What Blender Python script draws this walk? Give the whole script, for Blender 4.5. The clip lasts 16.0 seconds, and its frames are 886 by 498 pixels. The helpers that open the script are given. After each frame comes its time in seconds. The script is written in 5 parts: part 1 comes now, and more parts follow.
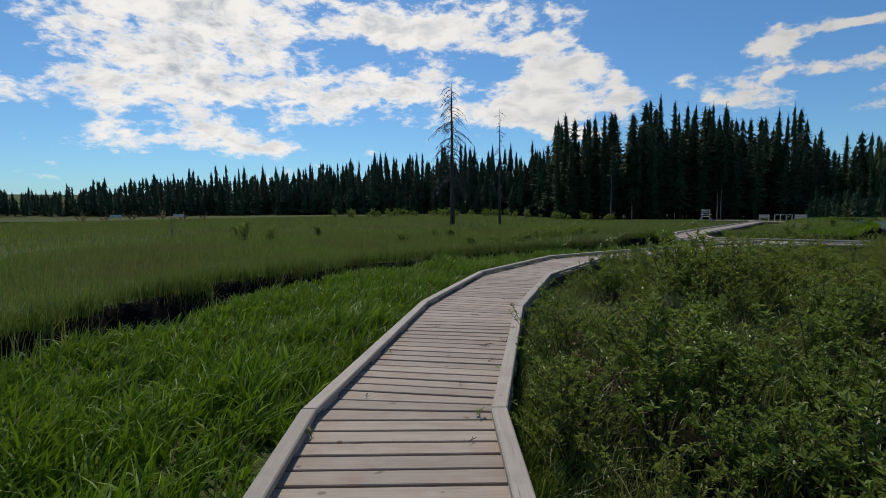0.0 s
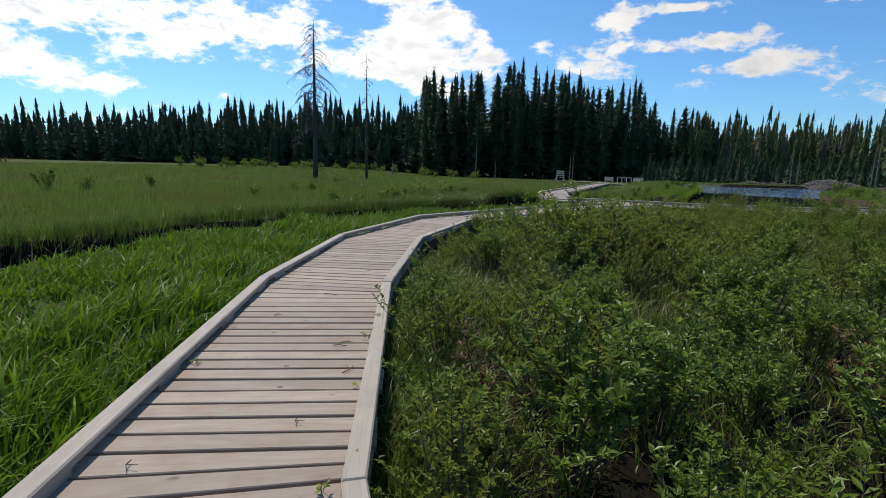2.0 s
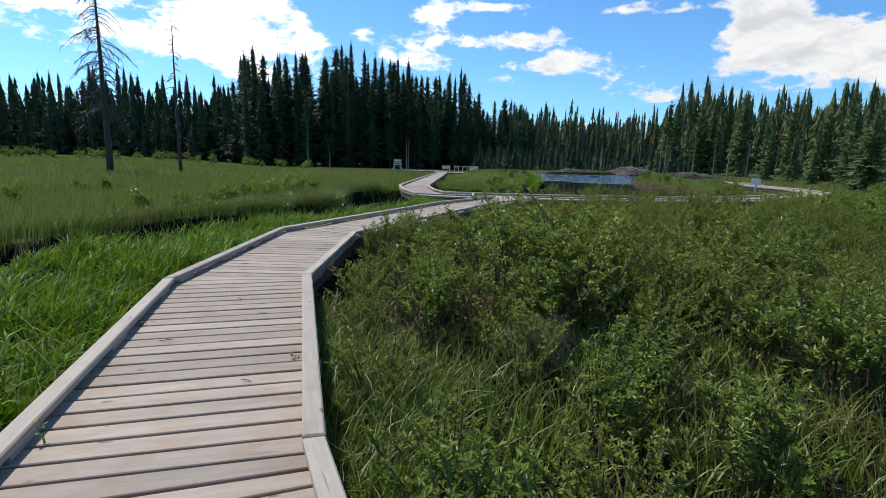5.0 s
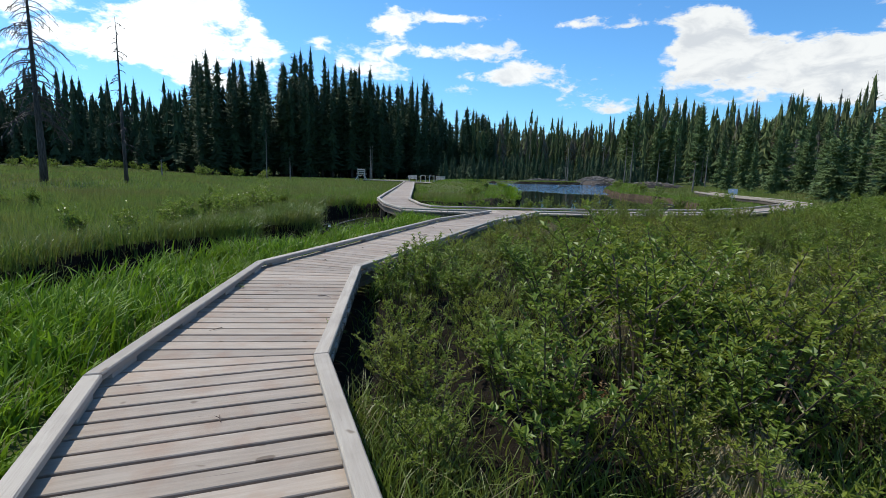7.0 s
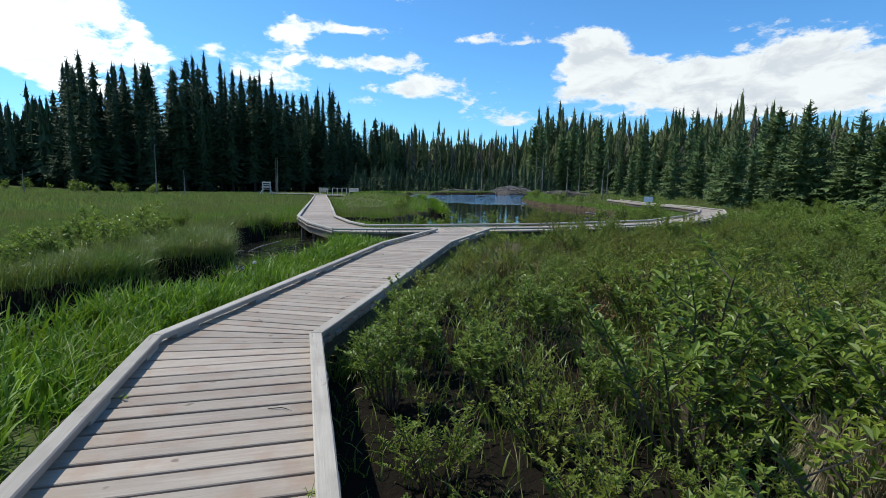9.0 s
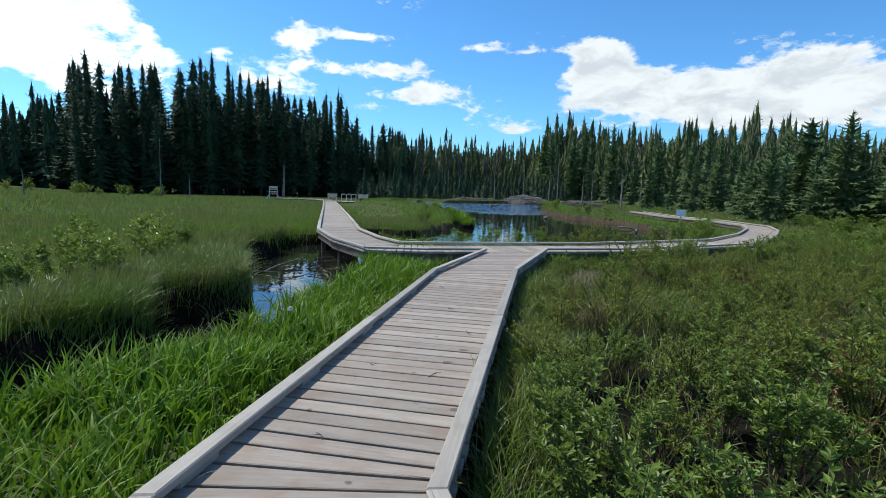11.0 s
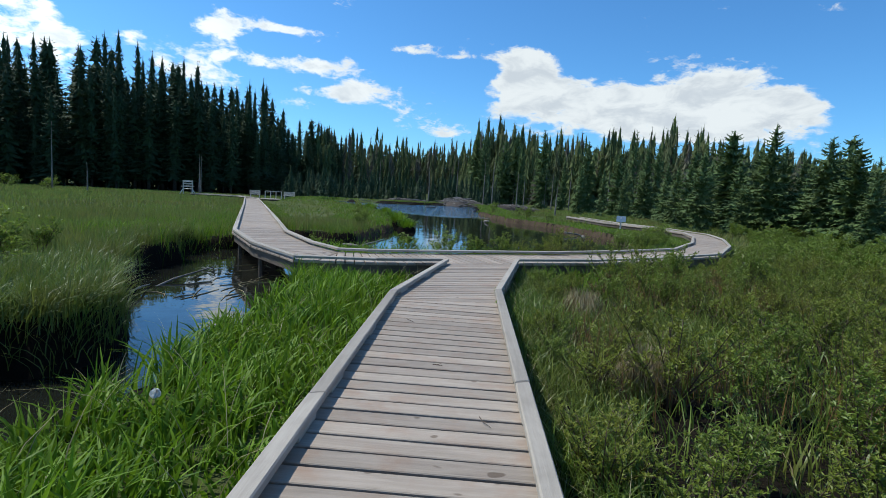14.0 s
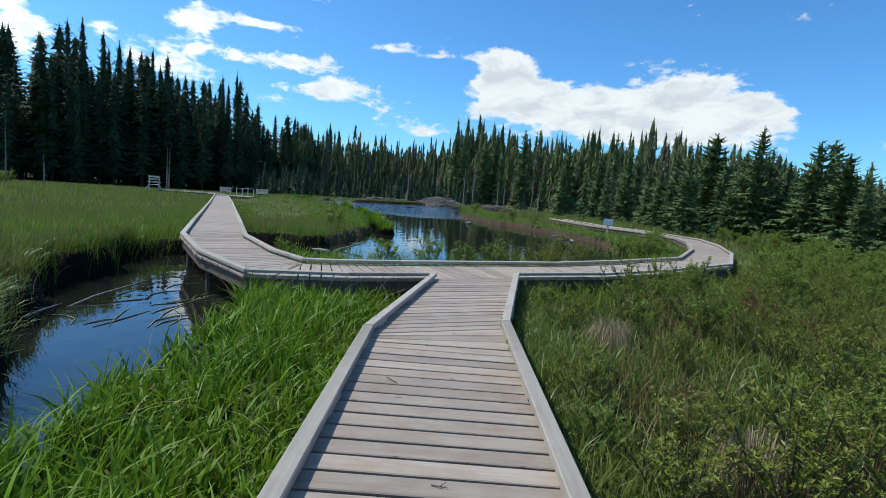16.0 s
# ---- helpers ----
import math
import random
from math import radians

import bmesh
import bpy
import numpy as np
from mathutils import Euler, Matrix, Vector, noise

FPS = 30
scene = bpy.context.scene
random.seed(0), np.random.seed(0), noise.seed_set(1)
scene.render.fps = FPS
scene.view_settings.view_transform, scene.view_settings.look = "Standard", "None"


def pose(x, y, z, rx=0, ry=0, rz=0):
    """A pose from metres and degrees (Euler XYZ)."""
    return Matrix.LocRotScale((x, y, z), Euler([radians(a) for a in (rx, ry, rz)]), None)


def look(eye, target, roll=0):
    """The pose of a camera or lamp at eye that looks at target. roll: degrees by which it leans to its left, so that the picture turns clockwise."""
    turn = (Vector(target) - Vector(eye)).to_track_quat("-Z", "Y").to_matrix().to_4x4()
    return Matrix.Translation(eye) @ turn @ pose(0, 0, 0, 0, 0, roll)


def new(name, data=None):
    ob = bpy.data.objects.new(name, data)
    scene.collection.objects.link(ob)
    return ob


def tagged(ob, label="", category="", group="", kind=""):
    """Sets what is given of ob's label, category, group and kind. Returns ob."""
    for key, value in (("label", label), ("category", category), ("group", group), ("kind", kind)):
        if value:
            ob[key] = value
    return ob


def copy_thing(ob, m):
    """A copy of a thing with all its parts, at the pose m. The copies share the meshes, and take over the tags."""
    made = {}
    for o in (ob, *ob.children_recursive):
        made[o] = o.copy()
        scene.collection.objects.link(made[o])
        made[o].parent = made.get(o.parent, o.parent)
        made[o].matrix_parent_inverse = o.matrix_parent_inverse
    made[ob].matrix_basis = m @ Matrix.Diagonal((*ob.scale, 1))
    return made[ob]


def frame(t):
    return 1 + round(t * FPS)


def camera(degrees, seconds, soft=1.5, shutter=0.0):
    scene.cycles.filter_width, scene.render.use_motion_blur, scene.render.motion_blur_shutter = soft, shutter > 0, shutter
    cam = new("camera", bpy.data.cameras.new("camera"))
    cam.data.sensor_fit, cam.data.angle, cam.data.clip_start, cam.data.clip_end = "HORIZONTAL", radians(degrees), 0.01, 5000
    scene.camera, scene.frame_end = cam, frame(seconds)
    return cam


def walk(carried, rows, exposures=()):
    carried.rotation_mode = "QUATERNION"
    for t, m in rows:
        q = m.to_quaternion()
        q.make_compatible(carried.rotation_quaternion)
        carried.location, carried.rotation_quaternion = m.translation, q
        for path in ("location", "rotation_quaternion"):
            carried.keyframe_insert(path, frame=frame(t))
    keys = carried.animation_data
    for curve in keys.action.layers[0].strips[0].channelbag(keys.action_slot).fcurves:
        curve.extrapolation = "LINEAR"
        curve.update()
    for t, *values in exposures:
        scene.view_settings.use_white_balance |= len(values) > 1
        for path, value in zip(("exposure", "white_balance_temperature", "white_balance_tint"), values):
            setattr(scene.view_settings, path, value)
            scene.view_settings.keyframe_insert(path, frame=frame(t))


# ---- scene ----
cam = camera(82.1, 16.0, soft=0.8, shutter=0.0)
EXPOSURES = [(0, -0.70, 6750, 10), (1.0, -0.58, 6650, 10), (1.5, -0.38, 6700, 10), (3.5, 0.05, 6600, 10), (7, 0.10, 6350, 7), (11, 0.12, 6100, 4), (13, -0.02, 6050, 4), (14.5, 0.0, 6050, 4), (16, 0.07, 6050, 4)]
PATH = [
    (0.0, (0.834, 1.201, 1.530), (1.103, 11.161, 0.681), -0.61),
    (0.5, (0.872, 1.578, 1.533), (1.455, 11.489, 0.338), -0.30),
    (1.0, (0.966, 1.815, 1.437), (2.210, 11.616, -0.109), 0.16),
    (1.5, (0.997, 2.199, 1.423), (3.019, 11.851, -0.237), 1.06),
    (2.0, (1.092, 2.690, 1.468), (3.903, 12.136, -0.227), 1.56),
    (2.5, (1.097, 3.314, 1.439), (4.508, 12.557, -0.269), 1.99),
    (3.0, (1.117, 3.935, 1.426), (5.038, 12.967, -0.320), 1.95),
    (3.5, (1.084, 4.479, 1.449), (5.451, 13.304, -0.299), 1.92),
    (4.0, (1.067, 4.919, 1.488), (5.939, 13.471, -0.278), 1.52),
    (4.2, (1.080, 5.135, 1.490), (6.167, 13.554, -0.312), 1.50),
    (6.5, (1.611, 7.800, 1.536), (7.824, 15.452, -0.151), 1.74),
    (7.0, (1.673, 8.350, 1.511), (8.020, 15.903, -0.124), 1.64),
    (7.5, (1.882, 8.977, 1.485), (8.583, 16.212, -0.178), 1.36),
    (8.0, (2.071, 9.618, 1.490), (9.179, 16.479, -0.052), 0.90),
    (8.2, (2.172, 9.857, 1.485), (9.451, 16.552, 0.006), 0.89),
    (10.3, (3.025, 11.973, 1.609), (10.743, 18.181, 0.231), 1.05),
    (10.5, (3.144, 12.244, 1.610), (10.824, 18.507, 0.268), 1.25),
    (11.0, (3.425, 12.931, 1.590), (11.020, 19.314, 0.330), 1.93),
    (11.5, (3.655, 13.330, 1.579), (11.234, 19.739, 0.367), 2.25),
    (12.0, (3.981, 13.605, 1.541), (11.659, 19.902, 0.358), 2.42),
    (12.5, (4.257, 13.939, 1.514), (12.045, 20.096, 0.319), 2.20),
    (13.0, (4.498, 14.366, 1.488), (12.437, 20.350, 0.407), 2.38),
    (13.5, (4.750, 14.568, 1.487), (12.851, 20.328, 0.397), 2.60),
    (14.0, (4.951, 14.808, 1.444), (13.377, 20.067, 0.282), 3.66),
    (14.5, (5.229, 15.024, 1.416), (13.769, 20.098, 0.262), 3.97),
    (15.0, (5.520, 15.270, 1.431), (14.133, 20.225, 0.303), 4.26),
    (15.5, (5.906, 15.559, 1.443), (14.531, 20.493, 0.314), 4.18),
    (16.0, (6.327, 15.854, 1.444), (14.976, 20.742, 0.301), 4.41),
]
walk(cam, [(t, look(eye, aim, roll)) for t, eye, aim, roll in PATH], EXPOSURES)

# ---- light: a high sun behind broken cloud, and the sky ----
SUN_AZ, SUN_EL = radians(-16), radians(54)      # azimuth from +y towards +x
sun_dir = Vector((math.sin(SUN_AZ) * math.cos(SUN_EL), math.cos(SUN_AZ) * math.cos(SUN_EL), math.sin(SUN_EL)))
sun_data = bpy.data.lights.new("sun", "SUN")
sun_data.energy, sun_data.angle, sun_data.color = 4.6, radians(0.6), (1.0, 0.94, 0.84)
sun = new("sun", sun_data)
sun.matrix_world = look(sun_dir * 100, (0, 0, 0))


class Nodes:
    """Short-hand for building a node tree."""

    def __init__(self, tree):
        self.tree = tree
        tree.nodes.clear()

    def add(self, kind, **values):
        node = self.tree.nodes.new(kind)
        for key, value in values.items():
            if key in node.inputs:
                self.plug(node.inputs[key], value)
        return node

    def plug(self, socket, value):
        if isinstance(value, bpy.types.NodeSocket):
            self.tree.links.new(value, socket)
        else:
            socket.default_value = value

    def math(self, op, a, b=0.0, c=0.0, clamp=False):
        node = self.tree.nodes.new("ShaderNodeMath")
        node.operation, node.use_clamp = op, clamp
        for socket, value in zip(node.inputs, (a, b, c)):
            self.plug(socket, value)
        return node.outputs[0]

    def mix(self, fac, a, b, blend="MIX"):
        node = self.tree.nodes.new("ShaderNodeMix")
        node.data_type, node.blend_type = "RGBA", blend
        self.plug(node.inputs[0], fac)
        self.plug(node.inputs[6], a)
        self.plug(node.inputs[7], b)
        return node.outputs[2]

    def noise(self, vector, scale, detail=4.0, rough=0.55, dist=0.0):
        node = self.add("ShaderNodeTexNoise", Scale=scale, Detail=detail, Roughness=rough, Distortion=dist)
        if vector is not None:
            self.plug(node.inputs["Vector"], vector)
        return node.outputs["Fac"]

    def ramp(self, fac, stops):
        node = self.tree.nodes.new("ShaderNodeValToRGB")
        for i, (at, colour) in enumerate(stops):
            e = node.color_ramp.elements[i] if i < 2 else node.color_ramp.elements.new(at)
            e.position, e.color = at, (*colour, 1) if len(colour) == 3 else colour
        self.plug(node.inputs[0], fac)
        return node.outputs[0]

    def span(self, value, lo, hi, to_lo=0.0, to_hi=1.0):
        node = self.tree.nodes.new("ShaderNodeMapRange")
        node.interpolation_type = "SMOOTHSTEP"
        for socket, v in zip(node.inputs, (value, lo, hi, to_lo, to_hi)):
            self.plug(socket, v)
        return node.outputs[0]


def build_world():
    world = bpy.data.worlds.new("summer_sky")
    world.use_nodes = True
    scene.world = world
    n = Nodes(world.node_tree)
    sky = n.tree.nodes.new("ShaderNodeTexSky")
    sky.sky_type, sky.sun_disc = "NISHITA", False
    sky.sun_elevation, sky.sun_rotation = SUN_EL, SUN_AZ
    sky.altitude, sky.air_density, sky.dust_density, sky.ozone_density = 700, 1.0, 0.8, 2.2
    way = n.add("ShaderNodeTexCoord").outputs["Generated"]
    sep = n.tree.nodes.new("ShaderNodeSeparateXYZ")
    n.plug(sep.inputs[0], way)
    az = n.math("MULTIPLY", n.math("ARCTAN2", sep.outputs[0], sep.outputs[1]), 180 / math.pi)
    el = n.math("MULTIPLY", n.math("ARCSINE", sep.outputs[2]), 180 / math.pi)
    flat = n.tree.nodes.new("ShaderNodeCombineXYZ")
    n.plug(flat.inputs[0], n.math("MULTIPLY", az, 0.055))
    n.plug(flat.inputs[1], n.math("MULTIPLY", el, 0.11))
    big = n.noise(flat.outputs[0], 1.9, 9.0, 0.58, 0.2)
    fine = n.noise(flat.outputs[0], 5.0, 6.0, 0.6, 0.4)

    def bank(a0, e0, da, de, gain):
        u = n.math("POWER", n.math("DIVIDE", n.math("SUBTRACT", az, a0), da), 2)
        rise = n.math("SUBTRACT", el, e0)       # flatter below than above
        w = n.math("ADD", n.math("POWER", n.math("DIVIDE", n.math("MAXIMUM", rise, 0.0), de), 2), n.math("POWER", n.math("DIVIDE", n.math("MINIMUM", rise, 0.0), de * 0.75), 2))
        return n.math("MULTIPLY", n.math("EXPONENT", n.math("MULTIPLY", n.math("ADD", u, w), -1)), gain)

    cover = None
    for spec in CLOUDS:
        b = bank(*spec)
        cover = b if cover is None else n.math("ADD", cover, b)
    fluff = n.noise(flat.outputs[0], 13.0, 5.0, 0.62, 0.5)
    lumps = n.math("ADD", n.math("MULTIPLY", n.math("SUBTRACT", big, 0.5), 1.15), n.math("MULTIPLY", n.math("SUBTRACT", fine, 0.5), 0.75))
    lumps = n.math("ADD", lumps, n.math("MULTIPLY", n.math("SUBTRACT", fluff, 0.5), 0.5))
    total = n.math("ADD", lumps, cover)
    density = n.span(total, 0.12, 0.36)
    under = n.math("MULTIPLY", n.span(n.noise(flat.outputs[0], 4.6, 6.0, 0.58, 0.5), 0.40, 0.66), n.span(total, 0.20, 0.50))
    under = n.math("MULTIPLY", under, n.math("ADD", bank(-24, 16, 20, 10, 0.5), 0.50))
    shade = n.mix(under, (1.0, 1.0, 1.0, 1), (0.48, 0.53, 0.62, 1))
    blue = n.mix(1.0, sky.outputs[0], (0.52, 0.88, 1.16, 1), "MULTIPLY")
    clear = n.add("ShaderNodeBackground", Color=blue, Strength=SKY)
    # clouds shine more on the sun's side
    glow = n.math("MULTIPLY", n.math("SUBTRACT", 1.38, n.span(n.math("ABSOLUTE", n.math("SUBTRACT", az, -26)), 15, 90, 0.0, 0.52)), CLOUD)
    cloud = n.add("ShaderNodeBackground", Color=shade, Strength=glow)
    both = n.tree.nodes.new("ShaderNodeMixShader")
    n.plug(both.inputs[0], density)
    n.plug(both.inputs[1], clear.outputs[0])
    n.plug(both.inputs[2], cloud.outputs[0])
    out = n.tree.nodes.new("ShaderNodeOutputWorld")
    n.plug(out.inputs[0], both.outputs[0])


SKY, CLOUD = 0.143, 1.02
# banks of cloud: azimuth, elevation, half-widths in degrees, gain
CLOUDS = [
    (-29, 17, 10, 5, 0.30), (-20, 20, 12, 4, 0.28), (-34, 10, 5, 2.5, 0.22), (-22, 12, 12, 4.0, 0.36), (-22, 6.2, 12, 1.5, 0.32), (-12, 9.5, 5, 1.6, 0.24),
    (2, 18.4, 12, 3.0, 0.46), (-3, 12.4, 6, 2.4, 0.40), (4, 9.6, 5, 1.6, 0.30), (12, 10.6, 6, 4.0, 0.56), (17, 14.2, 2.6, 1.6, 0.34), (10.7, 16.6, 4, 0.9, 0.3), (21, 11, 2.8, 1.6, 0.42),
    (-8, 16, 2.5, 1.2, -0.25), (6.5, 14.6, 2.5, 1.2, -0.2), (27, 15.5, 5, 2.5, -0.28), (-40, 18, 4, 5, -0.2), (15, 7.4, 3.5, 1.4, 0.2),
    (33.8, 14.0, 2.6, 1.2, 0.46), (39.8, 14.9, 3.6, 0.6, 0.44), (38.5, 11.7, 8.5, 1.0, 0.46), (31, 9.6, 3, 1.4, 0.30), (47.3, 9.6, 4.6, 1.4, 0.54), (53, 14.4, 2.4, 0.7, 0.46),
    (58.7, 14.1, 3.0, 0.5, 0.36), (56, 11.6, 4, 1.4, -0.3), (57.8, 6.2, 2.4, 0.8, 0.3), (43, 13.3, 5, 0.6, -0.2),
    (66, 10.8, 3.6, 4.0, 0.66), (66.4, 13.8, 1.8, 1.6, 0.4), (70.6, 13.6, 1.6, 1.6, -0.35), (60.6, 12.2, 1.8, 1.6, -0.45), (90.5, 9.4, 3.6, 2.2, 0.4), (74, 9.6, 6, 2.8, 0.52), (84, 9.6, 8, 3.0, 0.54), (85, 12.2, 3.5, 1.4, 0.18), (76.5, 13.4, 2.2, 1.0, -0.25), (83, 15.4, 6, 1.2, -0.35), (78, 7.0, 14, 1.4, 0.24), (98, 10, 5, 5, -0.35),
    # the last two lie out of view, added to whiten the skylight
    (62, 40, 60, 18, -0.35), (105, 26, 40, 8, -0.3), (-55, 14, 10, 10, -0.15), (-110, 30, 45, 25, 0.16), (170, 30, 35, 25, 0.16),
]
build_world()


# ---- materials ----
def surface(name, colour, rough=0.7, bump=None, depth=0.01, spec=0.3, trans=0.0, metal=0.0):
    """colour and bump are functions of the node helper that return sockets."""
    m = bpy.data.materials.new(name)
    m.use_nodes = True
    n = Nodes(m.node_tree)
    b = n.add("ShaderNodeBsdfPrincipled", Metallic=metal)
    n.plug(b.inputs["Base Color"], colour(n) if callable(colour) else (*colour, 1))
    n.plug(b.inputs["Roughness"], rough(n) if callable(rough) else rough)
    b.inputs["Specular IOR Level"].default_value = spec
    if bump:
        bm_node = n.add("ShaderNodeBump", Strength=0.7, Distance=depth, Height=bump(n))
        n.plug(b.inputs["Normal"], bm_node.outputs[0])
    out = n.tree.nodes.new("ShaderNodeOutputMaterial")
    shader = b.outputs[0]
    if trans:
        t = n.add("ShaderNodeBsdfTranslucent")
        n.plug(t.inputs["Color"], colour(n) if callable(colour) else (*colour, 1))
        mixer = n.add("ShaderNodeMixShader")
        mixer.inputs[0].default_value = trans
        n.plug(mixer.inputs[1], shader)
        n.plug(mixer.inputs[2], t.outputs[0])
        shader = mixer.outputs[0]
    n.plug(out.inputs[0], shader)
    return m


def coords(n, kind="Object"):
    return n.add("ShaderNodeTexCoord").outputs[kind]


def squash(n, vector, sx, sy, sz):
    node = n.tree.nodes.new("ShaderNodeVectorMath")
    node.operation = "MULTIPLY"
    n.plug(node.inputs[0], vector)
    node.inputs[1].default_value = (sx, sy, sz)
    return node.outputs[0]


def piece_random(n):
    return n.add("ShaderNodeObjectInfo").outputs["Random"]


def island(n):
    return n.add("ShaderNodeNewGeometry").outputs["Random Per Island"]


def wood_colour(light, dark, brown, amount=0.35):
    """Weathered boards: grain along x of the piece, stains and a tone of each piece's own."""
    def make(n):
        p, r = coords(n), piece_random(n)
        shift = n.tree.nodes.new("ShaderNodeVectorMath")
        shift.operation = "ADD"
        n.plug(shift.inputs[0], p)
        off = n.tree.nodes.new("ShaderNodeCombineXYZ")
        n.plug(off.inputs[0], n.math("MULTIPLY", r, 37.0))
        n.plug(off.inputs[1], n.math("MULTIPLY", r, 11.0))
        n.plug(shift.inputs[1], off.outputs[0])
        v = shift.outputs[0]
        grain = n.noise(squash(n, v, 2.0, 45, 30), 1.0, 5, 0.65, 0.6)
        stain = n.noise(v, 3.2, 4, 0.6)
        knot = n.noise(squash(n, v, 6, 10, 8), 1.0, 1, 0.4)
        c = n.mix(n.math("ADD", n.math("MULTIPLY", n.span(grain, 0.28, 0.80), 0.55), n.math("MULTIPLY", n.span(n.noise(squash(n, v, 1.6, 7, 5), 1.0, 4, 0.6, 0.8), 0.3, 0.7), 0.45)), (*dark, 1), (*light, 1))
        crack = n.noise(squash(n, v, 1.1, 26, 10), 1.0, 2, 0.5, 1.2)
        c = n.mix(n.math("MULTIPLY", n.span(crack, 0.70, 0.76), 0.6), c, (0.09, 0.065, 0.048, 1))
        c = n.mix(n.math("MULTIPLY", n.span(stain, 0.45, 0.75), amount), c, (*brown, 1))
        c = n.mix(n.math("MULTIPLY", n.span(knot, 0.74, 0.80), 0.75), c, (0.10, 0.065, 0.04, 1))
        tone = n.span(r, 0, 1, 0.84, 1.12)
        grey = n.tree.nodes.new("ShaderNodeCombineXYZ")
        for s in grey.inputs:
            n.plug(s, tone)
        return n.mix(1.0, c, grey.outputs[0], "MULTIPLY")
    return make


def wood_bump(n):
    return n.noise(squash(n, coords(n), 2.0, 60, 30), 1.0, 5, 0.7, 0.5)


DECK = surface("weathered_deck", wood_colour((0.385, 0.318, 0.256), (0.252, 0.202, 0.158), (0.27, 0.172, 0.116), 0.66), 0.62, wood_bump, 0.003)
KERB = surface("grey_kerb_timber", wood_colour((0.415, 0.365, 0.308), (0.297, 0.255, 0.212), (0.22, 0.19, 0.155), 0.45), 0.68, wood_bump, 0.004)
BEAM = surface("dark_beam_timber", wood_colour((0.16, 0.13, 0.10), (0.07, 0.055, 0.045), (0.06, 0.05, 0.04)), 0.85, wood_bump, 0.006)
PALE = surface("pale_sawn_timber", wood_colour((0.62, 0.59, 0.54), (0.46, 0.42, 0.37), (0.42, 0.36, 0.29), 0.2), 0.7, wood_bump, 0.003)
BARK = surface("spruce_bark", lambda n: n.ramp(n.noise(squash(n, coords(n), 6, 6, 1.5), 2.0, 5), [(0.3, (0.035, 0.027, 0.022)), (0.7, (0.12, 0.095, 0.078))]), 0.9,
               lambda n: n.noise(squash(n, coords(n), 12, 12, 2), 2.0, 4), 0.02)
DEADWOOD = surface("bleached_deadwood", lambda n: n.ramp(n.noise(squash(n, coords(n), 8, 8, 1.2), 2.0, 5), [(0.3, (0.10, 0.085, 0.075)), (0.75, (0.33, 0.30, 0.27))]), 0.9,
                   lambda n: n.noise(squash(n, coords(n), 12, 12, 2), 2.0, 4), 0.02)
SNAG = surface("dead_spruce_bark", lambda n: n.ramp(n.noise(squash(n, coords(n), 8, 8, 1.2), 2.0, 5), [(0.3, (0.03, 0.025, 0.022)), (0.75, (0.13, 0.11, 0.10))]), 0.9)


def foliage(name, a, b, c, trans=0.25, rough=0.55, spec=0.35, patch=0.4):
    """Leaves: two greens by leaf, a third by patches over the ground."""
    def make(n):
        p = n.add("ShaderNodeNewGeometry").outputs["Position"]
        leaf = n.mix(island(n), (*a, 1), (*b, 1))
        return n.mix(n.span(n.noise(p, patch, 3), 0.42, 0.66), leaf, (*c, 1))
    return surface(name, make, rough, None, 0, spec, trans)


NEEDLE = foliage("spruce_needles", (0.03, 0.052, 0.026), (0.055, 0.09, 0.038), (0.042, 0.064, 0.032), 0.1, 0.7, 0.15, 0.08)
# lighter copy of the needles: sun on the young spruces, put into the green
NEEDLE_LIT = foliage("sunlit_young_spruce_needles", (0.075, 0.118, 0.042), (0.125, 0.18, 0.062), (0.10, 0.138, 0.05), 0.15, 0.65, 0.2, 0.3)
NEEDLE_MIX = foliage("mixed_wood_needles", (0.060, 0.088, 0.035), (0.110, 0.145, 0.050), (0.125, 0.130, 0.062), 0.15, 0.7, 0.15, 0.11)
NEEDLE_OLIVE = foliage("olive_spruce_needles", (0.095, 0.122, 0.042), (0.155, 0.185, 0.062), (0.13, 0.15, 0.056), 0.15, 0.7, 0.15, 0.2)
NEEDLE_DEAD = foliage("dying_spruce_needles", (0.10, 0.085, 0.065), (0.17, 0.15, 0.12), (0.12, 0.13, 0.07), 0.1, 0.8, 0.1, 0.2)
SEDGE = foliage("lush_sedge", (0.050, 0.112, 0.007), (0.215, 0.350, 0.018), (0.140, 0.225, 0.013), 0.38, 0.55, 0.25, 0.5)
MEADOW = foliage("meadow_sedge", (0.135, 0.195, 0.036), (0.205, 0.26, 0.056), (0.185, 0.185, 0.055), 0.4, 0.6, 0.25, 0.15)
ROUGH = foliage("rough_grass", (0.060, 0.108, 0.014), (0.185, 0.255, 0.036), (0.155, 0.175, 0.036), 0.38, 0.42, 0.4, 0.6)
STRAW = foliage("dry_grass", (0.30, 0.25, 0.14), (0.42, 0.36, 0.22), (0.25, 0.20, 0.11), 0.2, 0.7, 0.2, 0.6)
WILLOW = foliage("willow_leaves", (0.085, 0.132, 0.020), (0.245, 0.325, 0.052), (0.175, 0.235, 0.034), 0.44, 0.42, 0.35, 0.7)
BIRCH = foliage("dwarf_birch_leaves", (0.090, 0.136, 0.018), (0.260, 0.318, 0.042), (0.215, 0.240, 0.034), 0.44, 0.45, 0.32, 0.8)
RUST = foliage("rusty_leaves", (0.16, 0.09, 0.035), (0.24, 0.15, 0.05), (0.13, 0.06, 0.03), 0.25, 0.55, 0.3, 0.8)
TWIG = surface("brown_twigs", lambda n: n.mix(island(n), (0.06, 0.04, 0.03, 1), (0.13, 0.09, 0.065, 1)), 0.8)
